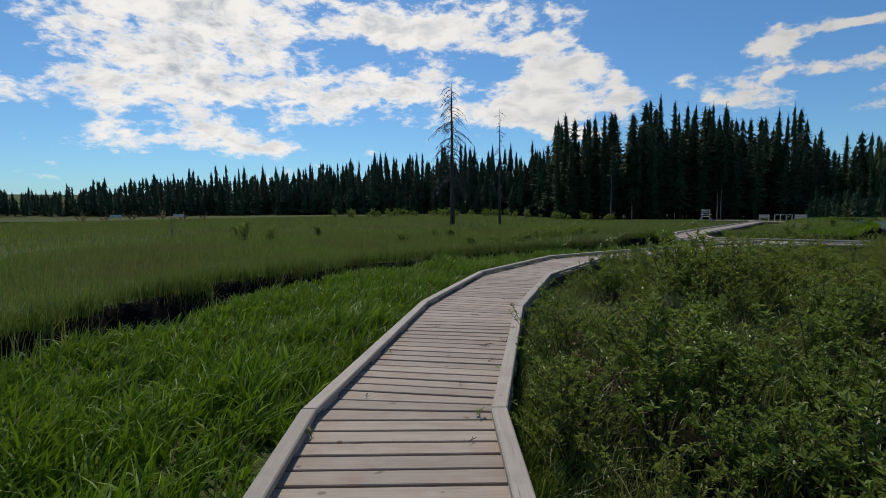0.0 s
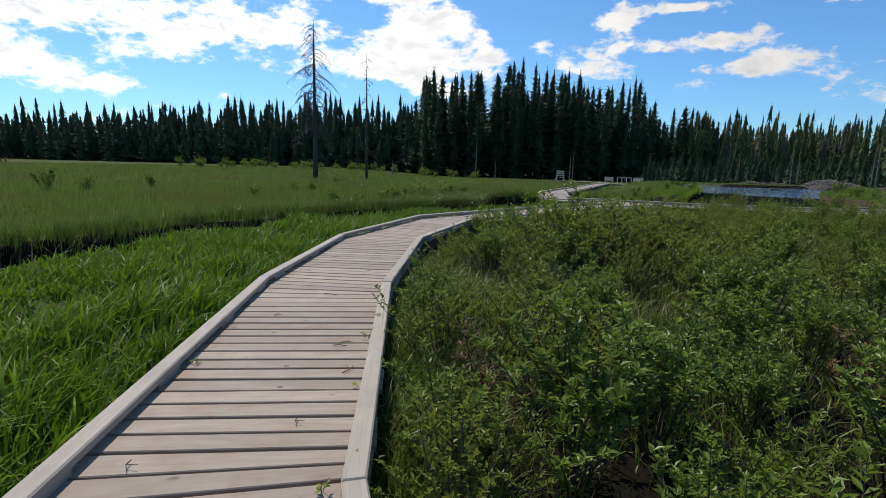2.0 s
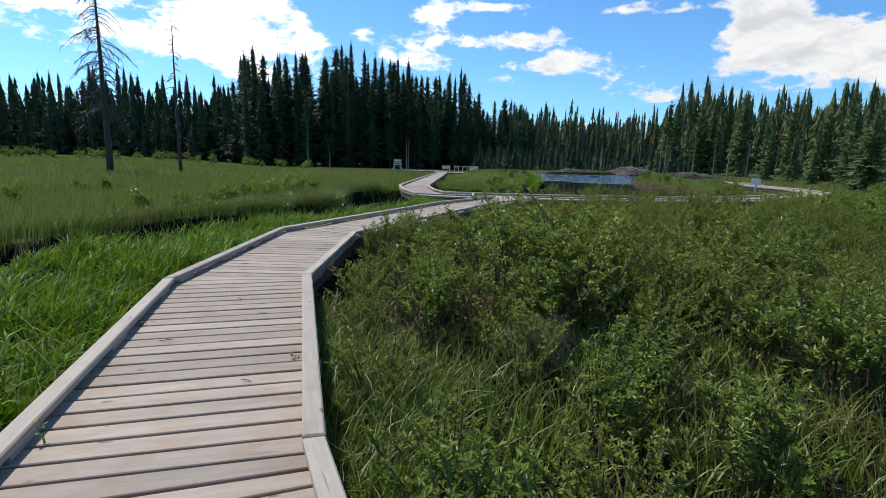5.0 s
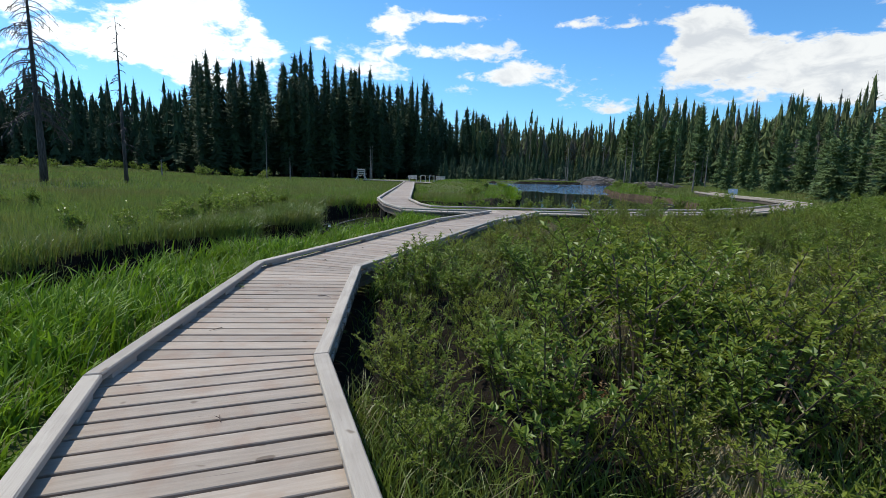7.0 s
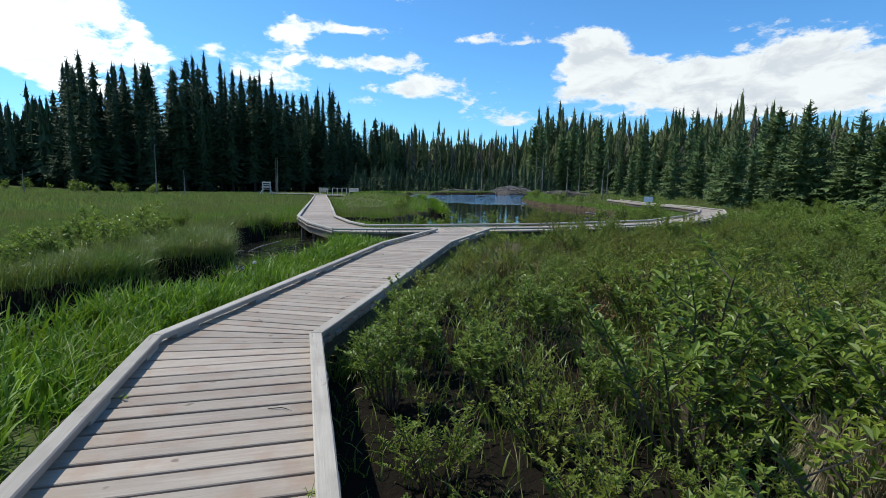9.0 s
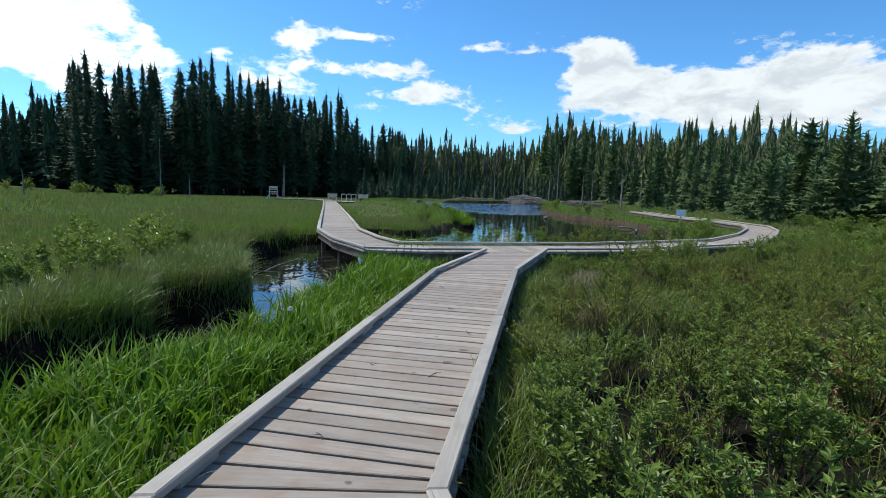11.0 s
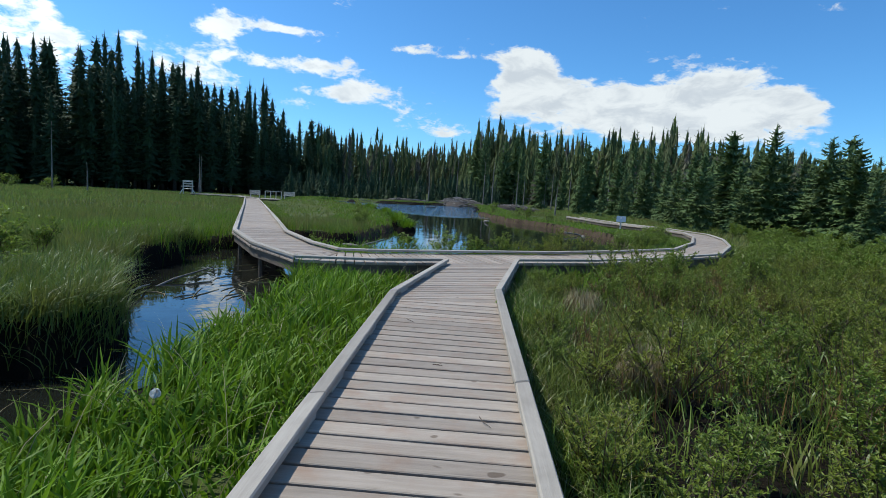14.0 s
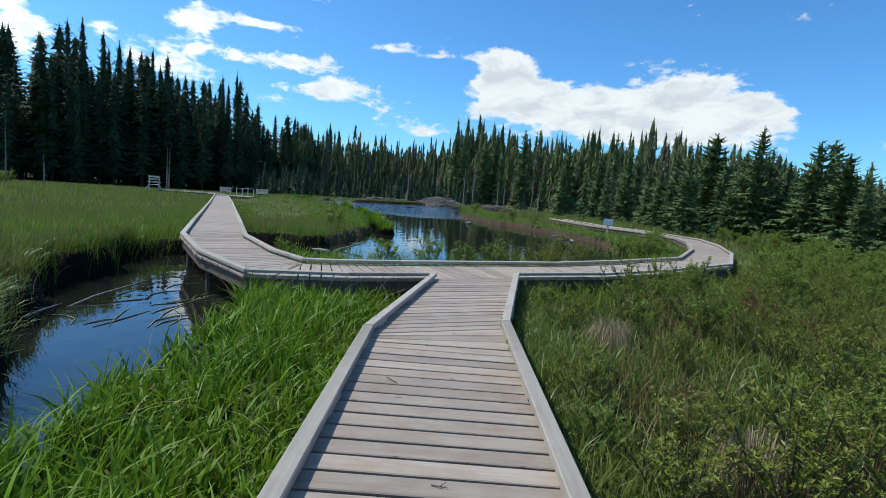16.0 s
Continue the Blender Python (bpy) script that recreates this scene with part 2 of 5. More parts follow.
SOIL = surface("meadow_soil", lambda n: n.mix(n.span(n.noise(coords(n), 0.22, 5), 0.4, 0.62),
                                              n.mix(n.noise(coords(n), 6, 5), (0.040, 0.052, 0.016, 1), (0.085, 0.105, 0.030, 1)),
                                              n.mix(n.noise(coords(n), 5, 5), (0.050, 0.056, 0.020, 1), (0.095, 0.108, 0.034, 1))), 0.95,
               lambda n: n.noise(coords(n), 14, 6), 0.06, 0.1)
# wet peat of banks and tussocks; doubles as painted shade below the shrubs
PEAT_SHADE = surface("wet_peat_and_painted_shade", lambda n: n.mix(n.noise(coords(n), 7, 5), (0.005, 0.004, 0.003, 1), (0.016, 0.012, 0.008, 1)), 0.95,
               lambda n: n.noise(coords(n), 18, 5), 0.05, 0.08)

BANK = surface("brown_peat_bank", lambda n: n.mix(n.noise(coords(n), 5, 5), (0.030, 0.021, 0.014, 1), (0.10, 0.070, 0.046, 1)), 0.9,
               lambda n: n.noise(squash(n, coords(n), 9, 9, 22), 1.0, 5), 0.06, 0.1)


def ripples(n):
    """Calm under the banks, ruffled by the wind on the open pond."""
    p = coords(n)
    sep = n.tree.nodes.new("ShaderNodeSeparateXYZ")
    n.plug(sep.inputs[0], p)
    reach = n.math("ADD", n.math("MULTIPLY", sep.outputs[0], 0.84), n.math("MULTIPLY", sep.outputs[1], 0.54))
    open_water = n.span(n.math("ADD", reach, n.math("MULTIPLY", n.noise(p, 0.35, 2), 6)), 53, 59)
    calm = n.math("MULTIPLY", n.noise(squash(n, p, 1, 1, 1), 2.0, 2), 0.12)
    return n.math("ADD", calm, n.math("MULTIPLY", n.noise(squash(n, p, 1.2, 3.0, 1), 2.6, 3), open_water))


WATER = surface("still_water", (0.012, 0.013, 0.010), 0.03, ripples, 0.08, 0.75)


# ---- mesh helpers ----
def mesh_of(name, verts, faces, smooth=False):
    me = bpy.data.meshes.new(name)
    me.from_pydata(verts, [], faces)
    if smooth:
        me.polygons.foreach_set("use_smooth", [True] * len(me.polygons))
    me.update()
    return me


def part(name, me, material, parent=None, label="", at=None):
    if isinstance(me, bmesh.types.BMesh):
        data = bpy.data.meshes.new(name)
        me.to_mesh(data)
        me.free()
        me = data
    if material and not me.materials:
        me.materials.append(material)
    ob = new(name, me)
    if parent is not None:
        ob.parent = parent
    if at is not None:
        ob.matrix_basis = at
    if label:
        ob["label"] = label
    return ob


def thing(name, label, category, group="", kind="", at=None):
    ob = tagged(new(name), label, category, group, kind)
    if at is not None:
        ob.matrix_basis = at
    return ob


def join(chunks):
    """One vertex list and face list out of several."""
    verts, faces = [], []
    for v, f in chunks:
        k = len(verts)
        verts += [tuple(p) for p in v]
        faces += [tuple(i + k for i in face) for face in f]
    return verts, faces


def tube(points, radii, sides=6, cap=True):
    """A tapered tube along points."""
    pts = [Vector(p) for p in points]
    verts, faces = [], []
    for i, p in enumerate(pts):
        d = (pts[min(i + 1, len(pts) - 1)] - pts[max(i - 1, 0)]).normalized()
        u = d.orthogonal().normalized() if abs(d.z) < 0.99 else Vector((1, 0, 0))
        u = (u - d * u.dot(d)).normalized()
        w = d.cross(u)
        for k in range(sides):
            a = 2 * math.pi * k / sides
            verts.append(tuple(p + (u * math.cos(a) + w * math.sin(a)) * radii[i]))
    for i in range(len(pts) - 1):
        for k in range(sides):
            a, b = i * sides + k, i * sides + (k + 1) % sides
            faces.append((a, b, b + sides, a + sides))
    if cap:
        faces.append(tuple(range(sides))[::-1])
        faces.append(tuple(range((len(pts) - 1) * sides, len(pts) * sides)))
    return verts, faces


def slab(a, b, c, d, z0, z1, bevel=0.006):
    """A board on the corners a, b, c, d (x, y), with eased upper edges."""
    mid = (Vector(a) + Vector(b) + Vector(c) + Vector(d)) / 4
    low = [(*p, z0) for p in (a, b, c, d)]
    side = [(*p, z1 - bevel) for p in (a, b, c, d)]
    top = []
    for p in (a, b, c, d):
        v = Vector(p) - mid
        k = 1 - bevel * 1.4 / max(v.length, 0.02)
        top.append((*(mid + v * max(k, 0.5)), z1))
    # keep the bevel even across the board's width
    e = (Vector(b) - Vector(a)).normalized() * bevel
    for i, (p, s, q) in enumerate(((a, 1, d), (b, -1, c), (c, -1, b), (d, 1, a))):
        w = (Vector(q) - Vector(p)).normalized() * bevel
        top[i] = (p[0] + e.x * s + w.x, p[1] + e.y * s + w.y, z1)
    verts = low + side + top
    faces = [(3, 2, 1, 0), (8, 9, 10, 11)]
    for i in range(4):
        j = (i + 1) % 4
        faces += [(i, j, j + 4, i + 4), (i + 4, j + 4, j + 8, i + 8)]
    return verts, faces


def box(x0, x1, y0, y1, z0, z1, bevel=0.006):
    return slab((x0, y0), (x1, y0), (x1, y1), (x0, y1), z0, z1, bevel)


# ---- the plan ----
MAIN = [(0.50, -7.0), (0.58, 1.0), (0.63, 4.77), (1.42, 8.58), (2.62, 11.95), (4.72, 14.92), (10.85, 18.35), (14.05, 19.55)]
CROSS = [(41.6, 63.2), (27.0, 43.6), (13.75, 26.0), (12.55, 23.7), (12.05, 22.1), (12.75, 21.35), (13.76, 20.60), (15.18, 19.62), (16.8, 18.5), (18.9, 17.55),
         (22.3, 16.45), (27.2, 16.45), (32.5, 17.0), (37.0, 18.0), (41.2, 20.8), (44.0, 24.5), (52.0, 30.0)]
CREEK = [(16.5, 27.4), (13.0, 25.8), (10.8, 23.5), (8.8, 21.5), (6.9, 20.1), (4.8, 19.1), (2.8, 18.0), (0.5, 16.4), (-1.7, 14.2), (-3.2, 12.0),
         (-3.6, 9.8), (-3.7, 8.3), (-5.2, 6.0), (-9.0, 3.0)]
CREEK_W = [1.5, 1.5, 1.55, 1.15, 0.78, 0.68, 0.7, 0.6, 0.6, 0.8, 0.85, 0.75, 0.6, 0.5]
POND = [(14.6, 24.0), (16.6, 22.3), (18.0, 20.9), (20.6, 19.5), (24.4, 18.7), (28.6, 20.1), (32.4, 21.6), (34.0, 23.4), (37.0, 26.5), (38.6, 30.2), (44.0, 35.6), (50.0, 39.2),
        (57.0, 42.6), (65.0, 47.6), (61.0, 50.6), (53.0, 52.6), (47.0, 57.0), (43.6, 55.6), (38.6, 45.0), (33.0, 37.6), (28.4, 33.0), (24.8, 30.2), (20.6, 27.9), (18.2, 27.2), (16.6, 28.0), (14.2, 26.4)]
WATER_Z = -0.66
# grassy peat mounds that jut into the creek: x, y, radius
MOUNDS = [(6.95, 21.55, 0.95), (5.30, 20.90, 0.95), (8.0, 22.7, 0.8)]


def line_distance(x, y, line):
    """Distance to a polyline, and how far along it (in vertices)."""
    best, along = np.full(np.shape(x), 1e9), np.zeros(np.shape(x))
    for i, ((ax, ay), (bx, by)) in enumerate(zip(line, line[1:])):
        ux, uy = bx - ax, by - ay
        t = np.clip(((x - ax) * ux + (y - ay) * uy) / (ux * ux + uy * uy), 0, 1)
        d = np.hypot(x - ax - t * ux, y - ay - t * uy)
        along = np.where(d < best, i + t, along)
        best = np.minimum(best, d)
    return best, along


def pond_distance(x, y):
    """Signed distance to the pond's shore, negative in the water."""
    d, _ = line_distance(x, y, POND + POND[:1])
    inside = np.zeros(np.shape(x), bool)
    for (ax, ay), (bx, by) in zip(POND, POND[1:] + POND[:1]):
        cross = (ay > y) != (by > y)
        inside ^= cross & (x < (bx - ax) * (y - ay) / ((by - ay) if by != ay else 1e-9) + ax)
    return np.where(inside, -d, d)


def ripple(x, y, k, seed=0.0):
    return (np.sin(x * k + 1.3 * np.sin(y * k * 0.7 + seed) + seed) + np.sin(y * k * 1.13 + 1.7 * np.sin(x * k * 0.6 + 2 + seed))) * 0.5


def water_distance(x, y):
    d, along = line_distance(x, y, CREEK)
    creek = d - np.interp(along, range(len(CREEK)), CREEK_W)
    for mx, my, r in MOUNDS:
        creek = np.maximum(creek, r - np.hypot(x - mx, y - my))
    return np.minimum(creek, pond_distance(x, y)) + 0.26 * ripple(x, y, 1.7) + 0.10 * ripple(x, y, 5.3, 2)


def right_of_main(x, y):
    """Signed distance to the main walk's line, positive on its right-hand side."""
    best, sign = np.full(np.shape(x), 1e9), np.zeros(np.shape(x))
    for (ax, ay), (bx, by) in zip(MAIN, MAIN[1:]):
        ux, uy = bx - ax, by - ay
        t = np.clip(((x - ax) * ux + (y - ay) * uy) / (ux * ux + uy * uy), 0, 1)
        d = np.hypot(x - ax - t * ux, y - ay - t * uy)
        s = np.sign((x - ax) * uy - (y - ay) * ux)
        sign = np.where(d < best, s, sign)
        best = np.minimum(best, d)
    return best * sign


def smooth(v, lo, hi):
    t = np.clip((v - lo) / (hi - lo), 0, 1)
    return t * t * (3 - 2 * t)


def deck_fall(x, y):
    """The ground drops to the north-east, its slope shaped to fit the camera's view."""
    x, y = np.asarray(x, float), np.asarray(y, float)
    d = np.hypot(x - 8, y - 17)
    az = np.degrees(np.arctan2(x - 5, y - 12))
    w = 0.25 + 0.75 * smooth(az, 2, 18) * (1 - 0.55 * smooth(az, 42, 52))
    return -0.020 * np.clip(d - 12, 0, 90) * w


def ground_z(x, y):
    x, y = np.asarray(x, float), np.asarray(y, float)
    z = -0.36 + deck_fall(x, y) + 0.05 * ripple(x, y, 0.9) + 0.03 * ripple(x, y, 2.7, 1)
    w = water_distance(x, y)
    z = np.where(w < 5, np.maximum(z, z + (-0.34 - z) * (1 - smooth(w, 1.5, 5)) * (z < -0.34)), z)
    bank = (right_of_main(x, y) < -3.0) & (x < 13) & (y > 3)
    z = z + np.where(bank, 0.17 * (1 - smooth(w, 0.5, 2.6)), 0)
    for mx, my, r in MOUNDS:
        z = z + 0.04 * (1 - smooth(np.hypot(x - mx, y - my), r * 0.7, r * 1.4))
    carve = 1 - smooth(w, -0.10, 0.16)
    z = z * (1 - carve) + (WATER_Z - 0.45) * carve
    far = np.hypot(x - 8, y - 17)
    return z + 0.03 * np.clip(far - 170, 0, 900)


def ground_at(x, y):
    return float(ground_z(np.array([x]), np.array([y]))[0])


# ---- ground and water ----
def build_ground():
    near_x, near_y = np.arange(-14, 46.01, 0.2), np.arange(-8, 52.01, 0.2)
    out = np.array([0.8, 2, 4, 7, 11, 16, 23, 32, 44, 60, 85, 120, 180, 280, 480, 900, 2200])
    xs = np.concatenate([near_x[0] - out[::-1], near_x, near_x[-1] + out])
    ys = np.concatenate([near_y[0] - out[::-1], near_y, near_y[-1] + out])
    gx, gy = np.meshgrid(xs, ys)
    gz = ground_z(gx.ravel(), gy.ravel())
    nx, ny = len(xs), len(ys)
    i = np.arange(nx * ny).reshape(ny, nx)
    quads = np.stack([i[:-1, :-1], i[:-1, 1:], i[1:, 1:], i[1:, :-1]], -1).reshape(-1, 4)
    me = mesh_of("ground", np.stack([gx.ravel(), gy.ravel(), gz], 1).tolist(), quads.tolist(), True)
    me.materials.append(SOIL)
    me.materials.append(PEAT_SHADE)
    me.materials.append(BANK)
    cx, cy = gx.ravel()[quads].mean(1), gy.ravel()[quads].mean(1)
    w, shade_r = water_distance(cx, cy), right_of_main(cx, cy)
    # the strip right of the walk is coloured near-black as the shrubs' shade
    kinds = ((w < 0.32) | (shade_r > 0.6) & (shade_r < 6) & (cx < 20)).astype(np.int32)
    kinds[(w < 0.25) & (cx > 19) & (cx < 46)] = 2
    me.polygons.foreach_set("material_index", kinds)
    tagged(new("ground", me), "green sedge meadow on wet peat soil, shade painted under the shrubs", "meadow", kind="structure")
    # water lies as one level sheet in the pond and the creek
    cell = 0.8
    wx, wy = np.meshgrid(np.arange(-12, 70, cell), np.arange(0, 60, cell))
    keep = water_distance(wx + cell / 2, wy + cell / 2) < 0.9
    verts, index, faces = [], {}, []
    for r, c in zip(*np.nonzero(keep)):
        quad = []
        for dr, dc in ((0, 0), (0, 1), (1, 1), (1, 0)):
            k = (r + dr, c + dc)
            if k not in index:
                index[k] = len(verts)
                verts.append((-12 + (c + dc) * cell, (r + dr) * cell, WATER_Z))
            quad.append(index[k])
        faces.append(tuple(quad))
    me = mesh_of("water", verts, faces)
    me.materials.append(WATER)
    tagged(new("water", me), "dark still water of a beaver pond and creek", "water", kind="structure")


build_ground()


# ---- boardwalks ----
PITCH, GAP = 0.171, 0.023


def corner_pairs(line, half):
    """Left and right points of a walkway of even width along a centre line, mitred at the bends."""
    pts = [Vector(p) for p in line]
    pairs = []
    for i, p in enumerate(pts):
        a = (p - pts[i - 1]).normalized() if i else None
        b = (pts[i + 1] - p).normalized() if i < len(pts) - 1 else None
        d = ((a or b) + (b or a)).normalized()
        n = Vector((-d.y, d.x))
        k = half / max(0.5, n.dot(Vector((-(b or a).y, (b or a).x))))
        pairs.append((p + n * k, p - n * k))
    return pairs


def meet(p, d, a, b):
    """Where the line p + s d meets the line a-b."""
    e = b - a
    den = d.x * e.y - d.y * e.x
    s = ((a.x - p.x) * e.y - (a.y - p.y) * e.x) / den
    return p + d * s


def board(name, corners, z0, z1, material, parent, bevel=0.006, lift=(0, 0)):
    """A board as a part whose local x runs along its length, so that the grain does too."""
    a, b, c, d = (Vector(p) for p in corners)
    mid = (a + b + c + d) / 4
    along = ((b - a) + (c - d)).normalized()
    turn = math.atan2(along.y, along.x)
    flat = [(Matrix.Rotation(-turn, 2) @ (p - mid)) for p in (a, b, c, d)]
    v, f = slab(*[tuple(p) for p in flat], z0, z1, bevel)
    rise = lift[1] / max((b - a).length, 0.1)
    v = [(x, y, z + x * rise) for x, y, z in v]
    return part(name, mesh_of(name, v, f), material, parent, at=Matrix.Translation((mid.x, mid.y, lift[0])) @ Matrix.Rotation(turn, 4, "Z"))


def boardwalk(label, pairs, near, open_left=(), open_right=(), posts=True):
    """A walkway: planks, kerb rails on blocks, joists and short posts."""
    rnd = random.Random(int(pairs[0][0].x * 10) + 5)
    walkway = thing("boardwalk", label, "boardwalk", kind="structure")
    half_kerb = 0.115
    for i, ((l0, r0), (l1, r1)) in enumerate(zip(pairs, pairs[1:])):
        c0, c1 = (l0 + r0) / 2, (l1 + r1) / 2
        axis = (c1 - c0).normalized()
        length = (c1 - c0).length
        perp = Vector((-axis.y, axis.x))
        j0, j1 = (l0 - r0).normalized(), (l1 - r1).normalized()
        count, reach = max(1, round(length / PITCH)), min(0.55, length * 0.3)
        lines = []
        for k in range(count + 1):
            s = length * k / count
            fan0, fan1 = max(0, 1 - s / reach), max(0, 1 - (length - s) / reach)
            d = (perp * (1 - max(fan0, fan1)) + j0 * (fan0 if fan0 >= fan1 else 0) + j1 * (fan1 if fan1 > fan0 else 0)).normalized()
            if i == len(pairs) - 2 and near:
                d = j0.lerp(j1, k / count).normalized()
            p = c0 + axis * s
            lines.append((meet(p, d, l0, l1), meet(p, d, r0, r1)))
        for k in range(count):
            (a, b), (d, c) = lines[k], lines[k + 1]
            g = axis * (GAP / 2 + rnd.uniform(-0.002, 0.002))
            over = (a - b).normalized() * rnd.uniform(-0.006, 0.018)
            z = float(deck_fall(*((a + b + c + d) / 4)))
            board("plank", (b + g - over, a + g + over, d - g + over, c - g - over), -0.040, rnd.uniform(-0.003, 0.002), DECK, walkway, 0.005,
                  (z, rnd.uniform(-0.003, 0.003)))
        # kerbs, in lengths of about 3.6 m
        for side, (p0, p1, q0, q1) in enumerate(((l0, l1, r0, r1), (r0, r1, l0, l1))):
            skip = open_left if side == 0 else open_right
            if i in skip:
                continue
            n = max(1, round((p1 - p0).length / 3.7))
            inner0, inner1 = p0 + (q0 - p0).normalized() * half_kerb, p1 + (q1 - p1).normalized() * half_kerb
            for k in range(n):
                u0, u1 = k / n, (k + 1) / n
                eps = 0.004 / max((p1 - p0).length, 0.1)
                a, b = p0.lerp(p1, u0 + eps), p0.lerp(p1, u1 - eps)
                d, c = inner0.lerp(inner1, u0 + eps), inner0.lerp(inner1, u1 - eps)
                if side == 1:
                    a, b, c, d = d, c, b, a
                za, zb = float(deck_fall(*a)), float(deck_fall(*b))
                board("kerb_rail", (a, b, c, d), 0.044, 0.092 + rnd.uniform(-0.003, 0.003), KERB, walkway, 0.009, ((za + zb) / 2, zb - za))
                if near:
                    blocks = max(2, round((b - a).length / 1.1))
                    for m in range(blocks):
                        u = (m + 0.25) / (blocks - 0.5)
                        p, q = a.lerp(b, u), d.lerp(c, u)
                        e = (b - a).normalized() * 0.16
                        k2 = (q - p) * 0.06
                        board("kerb_block", (p - e + k2, p + e + k2, q + e - k2, q - e - k2), 0.003, 0.043, KERB, walkway, 0.003, (float(deck_fall(*p)), 0))
        # joists under the planks, and posts at the ends
        for side, (p0, p1, q0, q1) in enumerate(((l0, l1, r0, r1), (r0, r1, l0, l1))):
            i0, i1 = (q0 - p0).normalized(), (q1 - p1).normalized()
            a, b = p0 + i0 * 0.05, p1 + i1 * 0.05
            d, c = p0 + i0 * 0.10, p1 + i1 * 0.10
            if side == 1:
                a, b, c, d = d, c, b, a
            za, zb = float(deck_fall(*a)), float(deck_fall(*b))
            board("joist", (a, b, c, d), -0.235, -0.043, BEAM, walkway, 0.004, ((za + zb) / 2, zb - za))
            if posts:
                steps = max(1, round((p1 - p0).length / 1.9))
                for k in range(steps):
                    p = p0.lerp(p1, (k + 0.06) / steps) + i0 * 0.17
                    foot = min(ground_at(p.x, p.y), -0.45) - 0.15
                    top = float(deck_fall(*p)) - 0.05
                    v, f = tube([(0, 0, foot), (0, 0, top)], [0.06, 0.055], 7)
                    part("post", mesh_of("post", v, f), BEAM, walkway, at=pose(p.x, p.y, 0))
    return walkway


MAIN_PAIRS = [(Vector(a), Vector(b)) for a, b in (
    ((-0.24, -7.0), (1.22, -7.0)), ((-0.18, 1.0), (1.29, 1.0)), ((-0.11, 4.80), (1.38, 4.74)), ((0.70, 8.88), (2.16, 8.32)),
    ((1.90, 12.24), (3.38, 11.68)), ((4.20, 15.46), (5.28, 14.40)), ((10.18, 18.86), (11.46, 17.84)), ((13.36, 20.02), (14.78, 19.04)))]
boardwalk("weathered grey-brown plank boardwalk with low kerb rails", MAIN_PAIRS, True)
CROSS_PAIRS = corner_pairs(CROSS, 0.70)


THIN_SNAGS = [(32.0, 87.8, 8.2), (46.4, 80.6, 5.8), (33.3, 81.9, 3.6), (50.6, 86.9, 6.4), (61.7, 35.3, 3.9), (63.3, 54.1, 5.4), (15.2, 77.0, 2.6), (66.5, 46.0, 6.5), (70.0, 44.0, 5.5), (72.5, 50.5, 7.0)]
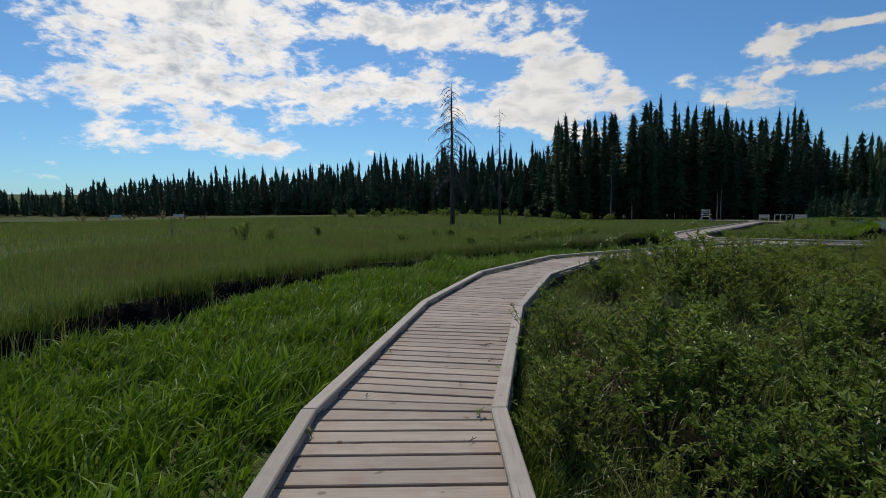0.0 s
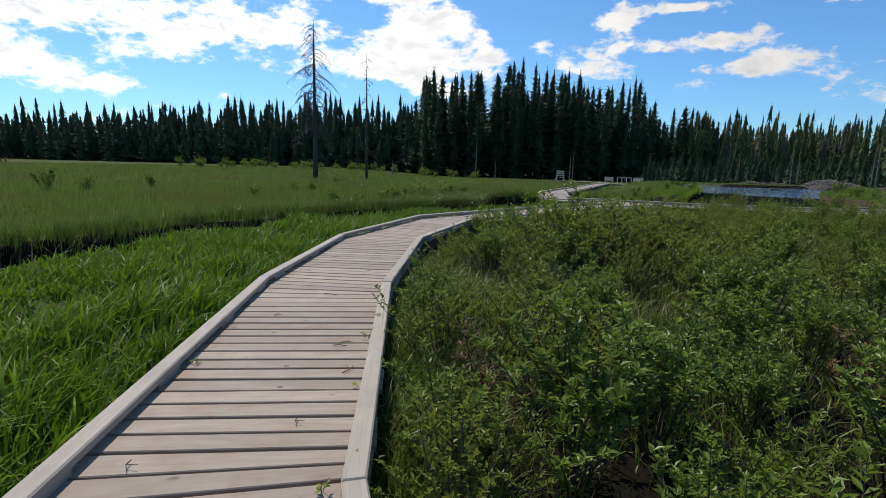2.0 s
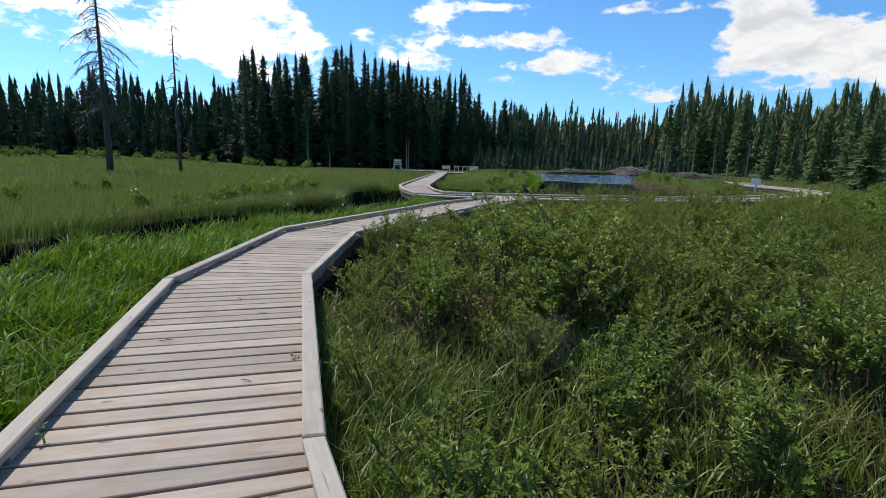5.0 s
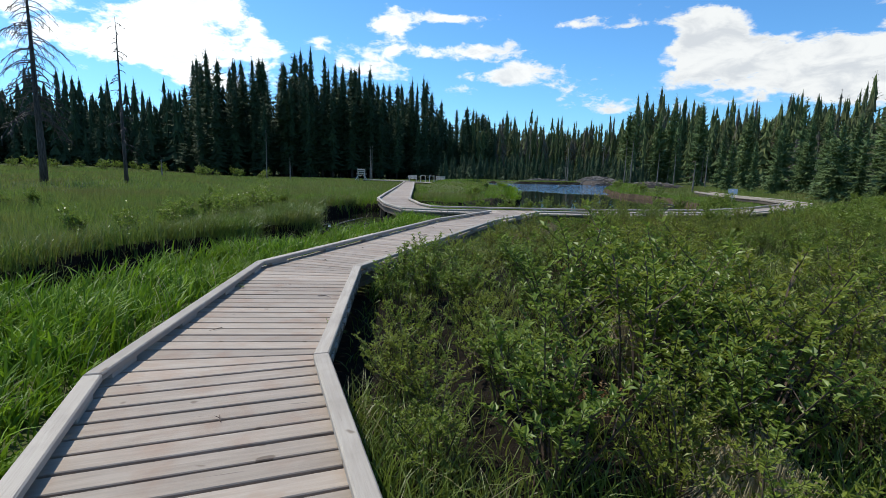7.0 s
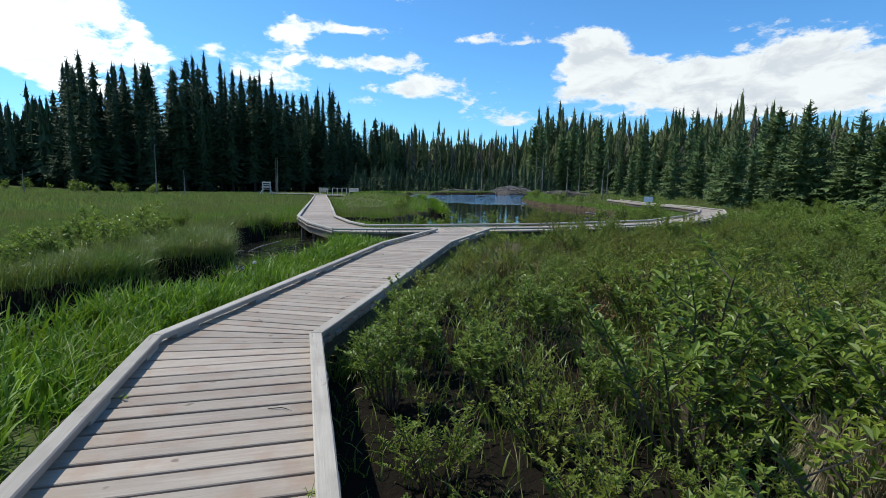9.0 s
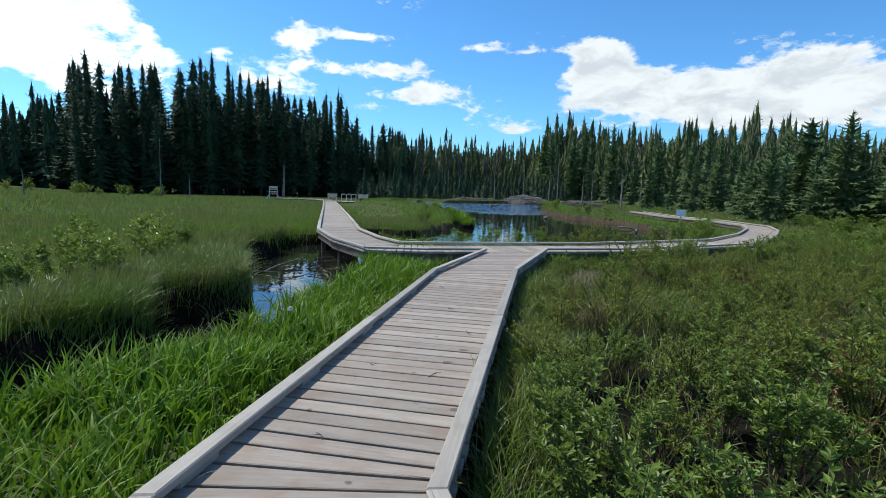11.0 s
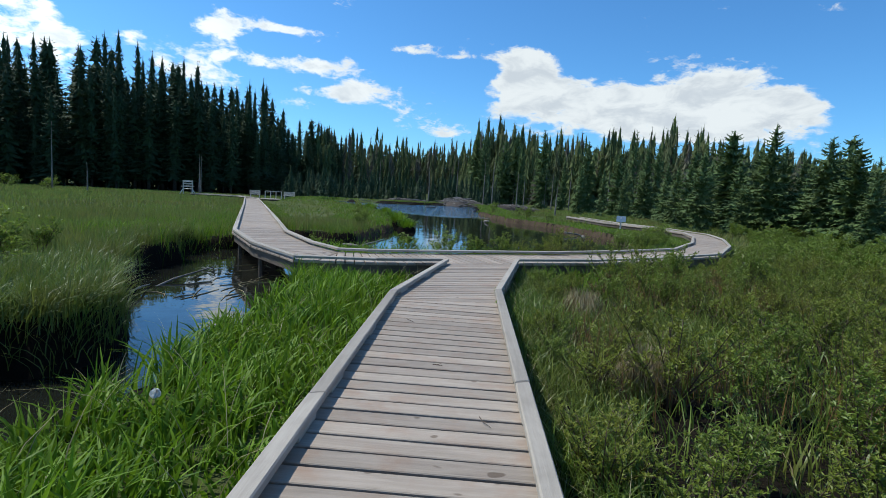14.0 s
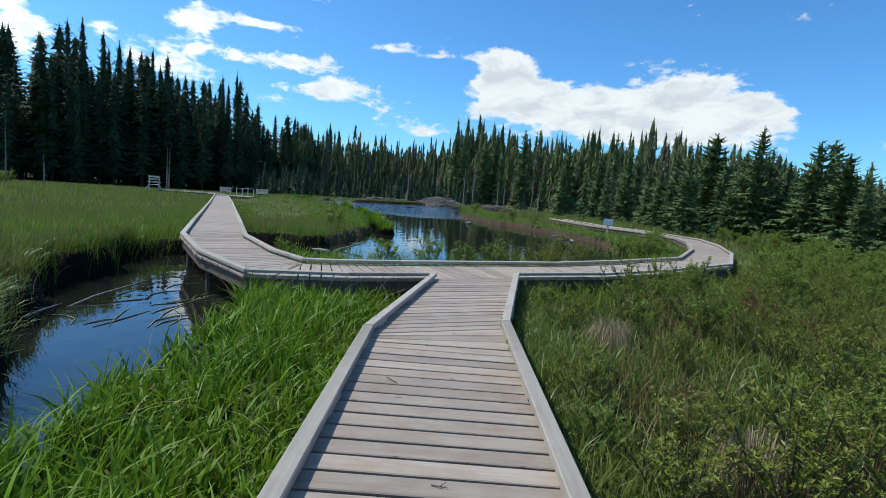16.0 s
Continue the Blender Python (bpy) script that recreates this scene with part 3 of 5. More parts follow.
# ---- trees ----
def spruce_parts(seed, height, spread, whorls, per, twigs, ragged=0.25, bare=0.06, core=(0.6, 0.6)):
    """Trunk and crown of a spruce: drooping ragged boughs in uneven whorls round a dense inner crown."""
    rnd = random.Random(seed)
    lean = (rnd.uniform(-0.012, 0.012) * height, rnd.uniform(-0.012, 0.012) * height)
    axis = [(lean[0] * s * s, lean[1] * s * s, height * s) for s in (0, 0.3, 0.6, 0.85, 1.0)]
    base = height * 0.011 + 0.02
    trunk = tube(axis, [base, base * 0.75, base * 0.45, base * 0.2, 0.006 * height / 10], 6)
    verts, faces = [], []
    ph = [rnd.uniform(0, 6.283) for _ in range(5)]
    blunt = rnd.uniform(0.50, 0.72)

    def tri(a, b, c):
        k = len(verts)
        verts.extend((tuple(a), tuple(b), tuple(c)))
        faces.append((k, k + 1, k + 2))

    def reach_at(s, a):
        lump = 1 + ragged * (1 - 0.75 * s) * (0.75 * math.sin(a + ph[0] + 5 * s) + 0.55 * math.sin(2 * a + ph[1] - 9 * s) + 0.6 * math.sin(17 * s + ph[2]) + 0.4 * math.sin(31 * s + a + ph[3]))
        return spread * (1 - s) ** blunt * (0.55 + 0.45 * min(1, (s + 0.05) / 0.22)) * max(0.35, lump) + 0.025 * spread

    layers = max(8, round(whorls * core[1]))
    for i in range(layers):
        s = bare + (0.93 - bare) * (i + rnd.uniform(-0.3, 0.3) * (0 < i < layers - 1)) / (layers - 1)
        cx, cy = lean[0] * s * s, lean[1] * s * s
        step = height / layers
        spikes = 6
        turn = rnd.uniform(0, 6.28)
        ring = []
        for k in range(spikes * 2):
            a = turn + 3.1416 * k / spikes + rnd.uniform(-0.2, 0.2)
            r = reach_at(s, a) * core[0] * (rnd.uniform(0.7, 1.1) if k % 2 else rnd.uniform(0.4, 0.6))
            ring.append(Vector((cx + math.cos(a) * r, cy + math.sin(a) * r, height * s - step * (rnd.uniform(0.2, 0.9) if k % 2 else rnd.uniform(-0.1, 0.2)))))
        apex = Vector((cx, cy, min(height * s + step * 1.3, height * 0.97)))
        for k in range(spikes * 2):
            tri(apex, ring[k], ring[(k + 1) % (spikes * 2)])
    for i in range(whorls):
        s = bare + (0.975 - bare) * ((i + rnd.uniform(-0.4, 0.4) * (0 < i < whorls - 1)) / (whorls - 1)) ** 0.92
        root = Vector((lean[0] * s * s, lean[1] * s * s, height * s))
        n = max(4, round(per * (0.6 + 0.4 * (1 - s))))
        turn = rnd.uniform(0, 6.28)
        for k in range(n):
            if rnd.random() < ragged * 0.45:
                continue
            a = turn + 6.283 * k / n + rnd.uniform(-0.45, 0.45)
            r = reach_at(s, a) * rnd.uniform(0.75, 1.2)
            droop = rnd.uniform(0.20, 0.5) * r * (1 - 1.1 * s) - 0.30 * r * s
            out = Vector((math.cos(a), math.sin(a), 0))
            side = Vector((-out.y, out.x, 0))
            z_off = rnd.uniform(-0.5, 0.5) * height / whorls

            def at(u):
                return root + out * (r * u) + Vector((0, 0, z_off - droop * u * u + 0.16 * r * max(0, u - 0.65)))
            cuts = (0.12, 0.55, 1.0) if not twigs else (0.1, 0.38, 0.62, 0.82, 1.0)
            w = r * rnd.uniform(0.20, 0.34) + 0.01 * spread
            for sg in (-1, 1):
                for u0, u1 in zip(cuts, cuts[1:]):
                    um = u0 + (u1 - u0) * rnd.uniform(0.5, 1.0)
                    wide = w * (1.15 - um) * rnd.uniform(0.7, 1.5)
                    tri(at(u0), at(um) + side * (sg * wide) + out * wide * 0.55 - Vector((0, 0, wide * rnd.uniform(0.25, 0.75))), at(u1))
            for m in range(twigs):
                u = (m + 0.8) / (twigs + 0.5)
                size = r * (0.26 * (1 - u) + 0.10) * rnd.uniform(0.7, 1.3)
                for sg in (-1, 1):
                    p = at(u * rnd.uniform(0.9, 1.05))
                    tip = p + out * size * rnd.uniform(0.3, 0.9) + side * (sg * size * rnd.uniform(0.4, 1.0)) - Vector((0, 0, size * rnd.uniform(0.3, 0.9)))
                    tri(p - Vector((0, 0, size * 0.2)), tip, at(min(1, u + 0.2)))
    top = Vector((lean[0], lean[1], height))
    for k in range(4):
        a = k * 1.57 + 0.4
        q = top - Vector((0, 0, 0.07 * height))
        tri(top, q + Vector((math.cos(a), math.sin(a), 0)) * 0.045 * spread, q + Vector((math.cos(a + 1.3), math.sin(a + 1.3), 0)) * 0.045 * spread)
    return trunk, (verts, faces)


def spruce(label, group, material, *shape):
    (tv, tf), (cv, cf) = spruce_parts(*shape)
    tree = thing("spruce_tree", label, "tree", group)
    part("trunk", mesh_of("trunk", tv, tf, True), BARK, tree)
    part("crown", mesh_of("crown", cv, cf), material, tree)
    return tree


def place(tree, x, y, height, full, turn, used, wide=1.0):
    """Puts the first of a kind, or a copy of it, on the ground at the given height."""
    k = height / full
    m = Matrix.Translation((x, y, ground_at(x, y) - 0.05)) @ Matrix.Rotation(turn, 4, "Z") @ Matrix.Diagonal((k * wide, k * wide, k, 1))
    if id(tree) not in used:
        used.add(id(tree))
        tree.matrix_basis = m
        return tree
    c = copy_thing(tree, m)
    c.matrix_basis = m
    return c


EYE = (4.0, 12.0)
# skyline: azimuth, elevation of the tops, distance of the trees
SKYLINE = [(-62, 2.2, 190), (-45, 2.2, 185), (-38, 2.2, 180), (-32, 3.5, 170), (-27, 4.3, 165), (-15, 5.1, 150), (-6, 6.3, 145), (3, 7.3, 135), (8.5, 7.0, 131), (12.6, 6.8, 129), (14, 10.2, 116),
           (19, 10.2, 114), (24.5, 11.6, 112), (29, 10.6, 114), (33, 9.4, 116), (37.5, 9.6, 118), (40.2, 7.2, 126), (43, 6.4, 140), (45.5, 5.4, 150), (49, 5.6, 185), (54, 5.3, 205), (58.5, 5.2, 205),
           (60.2, 6.6, 175), (61.9, 8.2, 165), (65.8, 7.6, 160), (69, 6.8, 155), (73, 7.0, 145), (76, 7.2, 135), (79.5, 7.9, 125), (83.7, 7.3, 118), (87, 6.6, 112), (90, 5.6, 108), (95, 4.6, 106), (100, 4.2, 106), (118, 4.2, 106)]


def skyline(az):
    a = [s[0] for s in SKYLINE]
    return float(np.interp(az, a, [s[1] for s in SKYLINE])), float(np.interp(az, a, [s[2] for s in SKYLINE]))


def spot(az, dist):
    return EYE[0] + dist * math.sin(radians(az)), EYE[1] + dist * math.cos(radians(az))


def build_stand():
    """The dark stand of tall spruce across the meadow, tree by tree."""
    rnd = random.Random(11)
    kinds = [spruce("tall dark green spruce at the meadow's edge", "spruces of the dark stand", NEEDLE, 100 + k, 20.0, sp, 34, 7, 1, 0.34, bare, (0.7, 0.7))
             for k, (sp, bare) in enumerate(((3.0, 0.05), (2.5, 0.10), (3.4, 0.04), (2.8, 0.14), (2.1, 0.08), (1.8, 0.2), (2.6, 0.06), (3.1, 0.12)))]
    used = set()
    az = 13.3
    while az < 46:
        for row in range(5):
            a = az + rnd.uniform(-0.35, 0.35)
            el, dist = skyline(a)
            d = dist + row * 5 + rnd.uniform(-3, 3)
            x, y = spot(a, d)
            peak = rnd.choice((1.0, 0.93, 0.8, 0.74, 0.7, 0.66, 0.6)) if row > 1 else rnd.choice((0.94, 0.76, 0.66, 0.6, 0.5, 0.42))
            top = 1.5 + d * math.tan(radians(el)) * peak
            h = max(5, top - ground_at(x, y))
            place(rnd.choice(kinds), x, y, h, 20.0, rnd.uniform(0, 6.28), used, rnd.choice((0.9, 1.0, 1.15, 1.3, 1.45)) * (1.0 if h > 12 else 1.35))
        az += rnd.choice((0.45, 0.65, 0.9))
    for az, el in ((15.0, 10.9), (17.4, 10.3), (19.3, 10.6), (24.2, 11.9), (25.3, 12.2), (26.8, 11.5), (30.4, 10.9), (31.6, 10.6), (36.4, 9.6), (37.7, 9.9)):
        d = skyline(az)[1] + 2
        x, y = spot(az, d)
        place(rnd.choice(kinds), x, y, 1.5 + d * math.tan(radians(el)) - ground_at(x, y), 20.0, rnd.uniform(0, 6.28), used, 0.85)


build_stand()


def forest(name, label, spans, step, rows, material, seed, young=None):
    """Far woods as one object: low spruces, joined."""
    rnd = random.Random(seed)
    forms = [spruce_parts(300 + seed * 10 + k, 1.0, sp, 18, 5, 0, 0.36, bare, (0.75, 0.55))[1]
             for k, (sp, bare) in enumerate(((0.145, 0.05), (0.115, 0.10), (0.16, 0.04), (0.10, 0.2), (0.13, 0.14), (0.12, 0.06)))]
    arrays = [(np.array(v), np.array(f)) for v, f in forms]
    vs, fs, count = [], [], 0
    for lo, hi in spans:
        az = lo
        while az < hi:
            for row in range(rows):
                a = az + rnd.uniform(-step, step) * 0.6
                el, dist = skyline(a) if -62 <= a <= 118 else (5.0, 150)
                d = dist * (1 + row * 0.035) + rnd.uniform(-4, 4)
                x, y = spot(a, d)
                g = ground_at(x, y)
                peak = rnd.uniform(0.58, 0.86) if row > 1 else rnd.uniform(0.32, 0.74)
                spire = rnd.random() < 0.15
                if spire:
                    peak = rnd.uniform(0.86, 1.06)
                peak *= 1 + 0.07 * math.sin(a * 2.3) + 0.05 * math.sin(a * 5.1 + 1)
                h = max(4.0, 1.5 + d * math.tan(radians(el)) * peak - g)
                if young:
                    d = rnd.uniform(*young)
                    x, y = spot(a, d)
                    g, h = ground_at(x, y), rnd.uniform(2.2, 6.0)
                v, f = rnd.choice(arrays)
                t, wide = rnd.uniform(0, 6.28), (rnd.uniform(0.95, 1.4) if spire else rnd.uniform(1.05, 1.8)) * max(0.8, min(1.25, 9 / h + 0.4))
                c, s = math.cos(t), math.sin(t)
                p = np.stack([(v[:, 0] * c - v[:, 1] * s) * h * wide + x, (v[:, 0] * s + v[:, 1] * c) * h * wide + y, v[:, 2] * h + g], 1)
                vs.append(p)
                fs.append(f + count)
                count += len(v)
            az += step
    me = fast_mesh(name, np.concatenate(vs), [np.concatenate(fs)])
    me.materials.append(material)
    tagged(new(name, me), label, "forest", kind="stuff")


def fast_mesh(name, verts, face_groups):
    """A mesh from arrays: vertices, and groups of faces of one size each."""
    me = bpy.data.meshes.new(name)
    me.vertices.add(len(verts))
    me.vertices.foreach_set("co", np.ascontiguousarray(verts, dtype=np.float32).ravel())
    loops = np.concatenate([f.ravel() for f in face_groups]).astype(np.int32)
    sizes = np.concatenate([np.full(len(f), f.shape[1], np.int32) for f in face_groups])
    me.loops.add(len(loops))
    me.loops.foreach_set("vertex_index", loops)
    me.polygons.add(len(sizes))
    me.polygons.foreach_set("loop_start", np.concatenate([[0], np.cumsum(sizes)[:-1]]).astype(np.int32))
    me.update(calc_edges=True)
    return me


forest("far_forest", "far dark spruce forest beyond the meadow", [(-62, 13.4)], 0.50, 5, NEEDLE, 1)
forest("far_forest", "far green spruce forest beyond the pond", [(43, 104)], 0.55, 6, NEEDLE_MIX, 2)
forest("far_forest", "olive green spruces in the far forest beyond the pond", [(56, 104)], 0.95, 6, NEEDLE_OLIVE, 6)
forest("far_forest", "grey-brown dying spruces in the far forest beyond the pond", [(44, 92)], 1.6, 4, NEEDLE_DEAD, 8)
forest("far_forest", "young spruces along the far shore of the pond", [(40, 63)], 0.30, 2, NEEDLE, 4, (88, 120))
forest("far_forest", "spruce forest closing the valley", [(100, 297)], 1.1, 3, NEEDLE, 3)


def build_near_spruces():
    """Young spruces beyond the loop of the boardwalk."""
    rnd = random.Random(5)
    kinds = [spruce("young bushy green spruce beyond the boardwalk's loop", "young spruces", NEEDLE_LIT, 500 + k, 8.0, sp, 30, 9, 5, 0.26, 0.01, (0.5, 0.6))
             for k, sp in enumerate((2.0, 1.7, 2.3, 1.45, 1.8, 1.3))]
    used = set()
    listed = [(91.3, 44, 8.4), (92.4, 46, 6.4), (90.2, 47, 6.0), (95.8, 42, 7.1), (98.0, 40, 6.0), (99.6, 38, 5.4), (97.0, 43, 5.6), (87.2, 60, 7.7), (85.4, 44, 5.6), (84.2, 47, 4.2), (79.6, 75, 7.8), (88.6, 52, 5.0), (93.8, 47, 5.2), (101.2, 40, 4.6), (77.6, 66, 4.0), (75.4, 70, 4.4), (73.0, 74, 3.6),
              (102.8, 49, 5.6), (90.5, 56, 6.6), (87.6, 58, 7.6), (86.0, 52, 4.6), (84.2, 62, 6.4), (95.6, 56, 7.4), (96.8, 60, 6.5),
              (102.5, 47, 6.6), (104.5, 46, 6.0), (106.5, 44, 7.2), (91.8, 47, 4.4), (81.8, 68, 5.8), (79.5, 76, 6.2), (76.8, 84, 6.4), (108.5, 40, 6.0), (111, 42, 6.6),
              (114, 40, 6.0), (118, 44, 6.4), (89.2, 44, 2.6), (94.3, 44, 3.2), (99.3, 42, 3.6), (82.9, 58, 3.6), (73.5, 95, 6.0), (71, 102, 6.3), (68.6, 110, 6.5),
              (66.2, 118, 6.2), (64.4, 120, 6.8), (62.0, 122, 7.0), (61.2, 124, 7.4), (65.6, 122, 7.4), (78.2, 88, 7.3), (80.6, 82, 7.5), (85.2, 74, 7.2)]
    for az, d, el in listed:
        x, y = 6.3 + d * math.sin(radians(az)), 15.8 + d * math.cos(radians(az))
        h = 1.45 + d * math.tan(radians(el * (1 if d < 55 else rnd.uniform(0.72, 1.12)))) - ground_at(x, y)
        place(rnd.choice(kinds), x, y, h, 8.0, rnd.uniform(0, 6.28), used, rnd.uniform(0.8, 1.3) * (1 if d < 65 else 0.7))


build_near_spruces()


def dead_tree(label, x, y, height, base, limbs, seed, material=SNAG, droop=0.5, reach=0.13, lo=0.25):
    """A dead standing trunk with bare, drooping, forked limbs."""
    rnd = random.Random(seed)
    tree = thing("dead_tree", label, "dead tree", "dead standing trees", at=pose(x, y, ground_at(x, y) - 0.1, 0, 0, rnd.uniform(0, 360)))
    lean = rnd.uniform(-0.02, 0.02) * height
    line = [(lean * s * s + rnd.uniform(-0.02, 0.02), rnd.uniform(-0.02, 0.02), height * s) for s in (0, 0.2, 0.4, 0.6, 0.8, 0.92, 1)]
    part("trunk", mesh_of("trunk", *tube(line, [base, base * 0.85, base * 0.68, base * 0.5, base * 0.3, base * 0.16, 0.01], 8), True), material, tree)
    for k in range(limbs):
        s = lo + (0.97 - lo) * (k + rnd.random()) / limbs
        a = rnd.uniform(0, 6.283)
        r = height * reach * rnd.uniform(0.35, 1.15) * (1.15 - s) ** 0.45
        out, side = Vector((math.cos(a), math.sin(a), 0)), Vector((-math.sin(a), math.cos(a), 0))
        p0 = Vector((lean * s * s, 0, height * s))

        def at(u, w=0.0):
            return p0 + out * r * u + side * w + Vector((0, 0, r * (0.12 * u - droop * u * u)))
        thick = 0.020 + base * 0.22 * (1.05 - s)
        chunks = [tube([at(0), at(0.35), at(0.7), at(1.0)], [thick, thick * 0.8, thick * 0.6, 0.010], 4)]
        for m in range(rnd.randint(3, 7)):
            u, w = rnd.uniform(0.3, 0.95), rnd.choice((-1, 1)) * r * rnd.uniform(0.1, 0.28)
            b = at(u)
            chunks.append(tube([b, b + side * w * 0.6 + out * 0.08 * r - Vector((0, 0, 0.06 * r)), b + side * w + out * 0.12 * r - Vector((0, 0, 0.22 * r))],
                               [thick * 0.6, thick * 0.45, 0.008], 3))
        part("limb", mesh_of("limb", *join(chunks)), material, tree)
    return tree


dead_tree("tall dead spruce with bare drooping limbs in the meadow", 3.15, 51.2, 13.9, 0.24, 90, 3, SNAG, 0.8, 0.21, 0.3)
dead_tree("thin dead spruce with few bare limbs in the meadow", 7.75, 50.8, 11.3, 0.14, 30, 4, SNAG, 0.5, 0.10, 0.2)
for k, (x, y, h) in enumerate(THIN_SNAGS):
    dead_tree("thin bleached dead trunk before the dark spruces", x, y, h, 0.10, 5, 20 + k, DEADWOOD, 0.3, 0.06, 0.3)


snag_rnd = random.Random(77)
for k in range(28):
    az, d = snag_rnd.uniform(47, 84), snag_rnd.uniform(96, 135)
    x, y = spot(az, d)
    dead_tree("pale thin dead trunk at the forest's edge", x, y, snag_rnd.uniform(4, 10), 0.12, 4, 120 + k, DEADWOOD, 0.3, 0.06, 0.4)
dead_tree("small bare dead sapling in the meadow", -17.0, 37.0, 1.9, 0.05, 3, 160, DEADWOOD, -0.3, 0.2, 0.6)


# ---- grass ----
def clear_of_walks(x, y, margin):
    a, _ = line_distance(x, y, MAIN)
    b, _ = line_distance(x, y, CROSS)
    return (a > 0.74 + margin) & (b > 0.70 + margin)


def blades(name, label, x, y, height, width, material, rng, bend=(0.15, 0.7), segs=3, wind=0.6):
    """Grass blades, each bent its own way and tapering to a point."""
    n = len(x)
    z = ground_z(x, y) - 0.03
    way = wind * 0.9 + rng.normal(0, 1.0, n) * 1.5
    lean = rng.uniform(*bend, n)
    face = rng.uniform(0, 6.283, n)
    fx, fy = np.cos(face) * width * 0.5, np.sin(face) * width * 0.5
    levels = []
    for k in range(segs + 1):
        s = k / segs
        out = height * lean * s ** 1.9
        up = height * (s - 0.42 * np.minimum(lean, 1.1) * s ** 2.6)
        c = np.stack([x + np.cos(way) * out, y + np.sin(way) * out, z + up], 1)
        if k == segs:
            levels.append(c[:, None])
        else:
            t = (1 - s ** 1.6 * 0.75)
            e = np.stack([fx * t, fy * t, 0 * fx], 1)
            levels.append(np.stack([c - e, c + e], 1))
    verts = np.concatenate(levels, 1).reshape(-1, 3)
    per = 2 * segs + 1
    base = np.arange(n)[:, None] * per
    quads = np.concatenate([base + np.array([[2 * k, 2 * k + 1, 2 * k + 3, 2 * k + 2]]) for k in range(segs - 1)]) if segs > 1 else None
    tris = base + np.array([[per - 3, per - 2, per - 1]])
    me = fast_mesh(name, verts, [quads, tris] if quads is not None else [tris])
    me.materials.append(material)
    tagged(new(name, me), label, "grass", kind="stuff")


def scatter(rng, n, x0, x1, y0, y1):
    return rng.uniform(x0, x1, n), rng.uniform(y0, y1, n)


def tufted(rng, x, y, k, spread):
    """Gathers random places into tufts."""
    i = rng.integers(0, max(1, len(x) // k), len(x))
    return x[i] + rng.normal(0, spread, len(x)), y[i] + rng.normal(0, spread, len(x))


GRASSY = [(4.3, 7.6, 1.7), (3.0, 9.4, 0.9), (6.6, 12.2, 0.9), (9.6, 15.4, 1.1), (12.4, 16.2, 1.4)]      # gaps between the shrubs


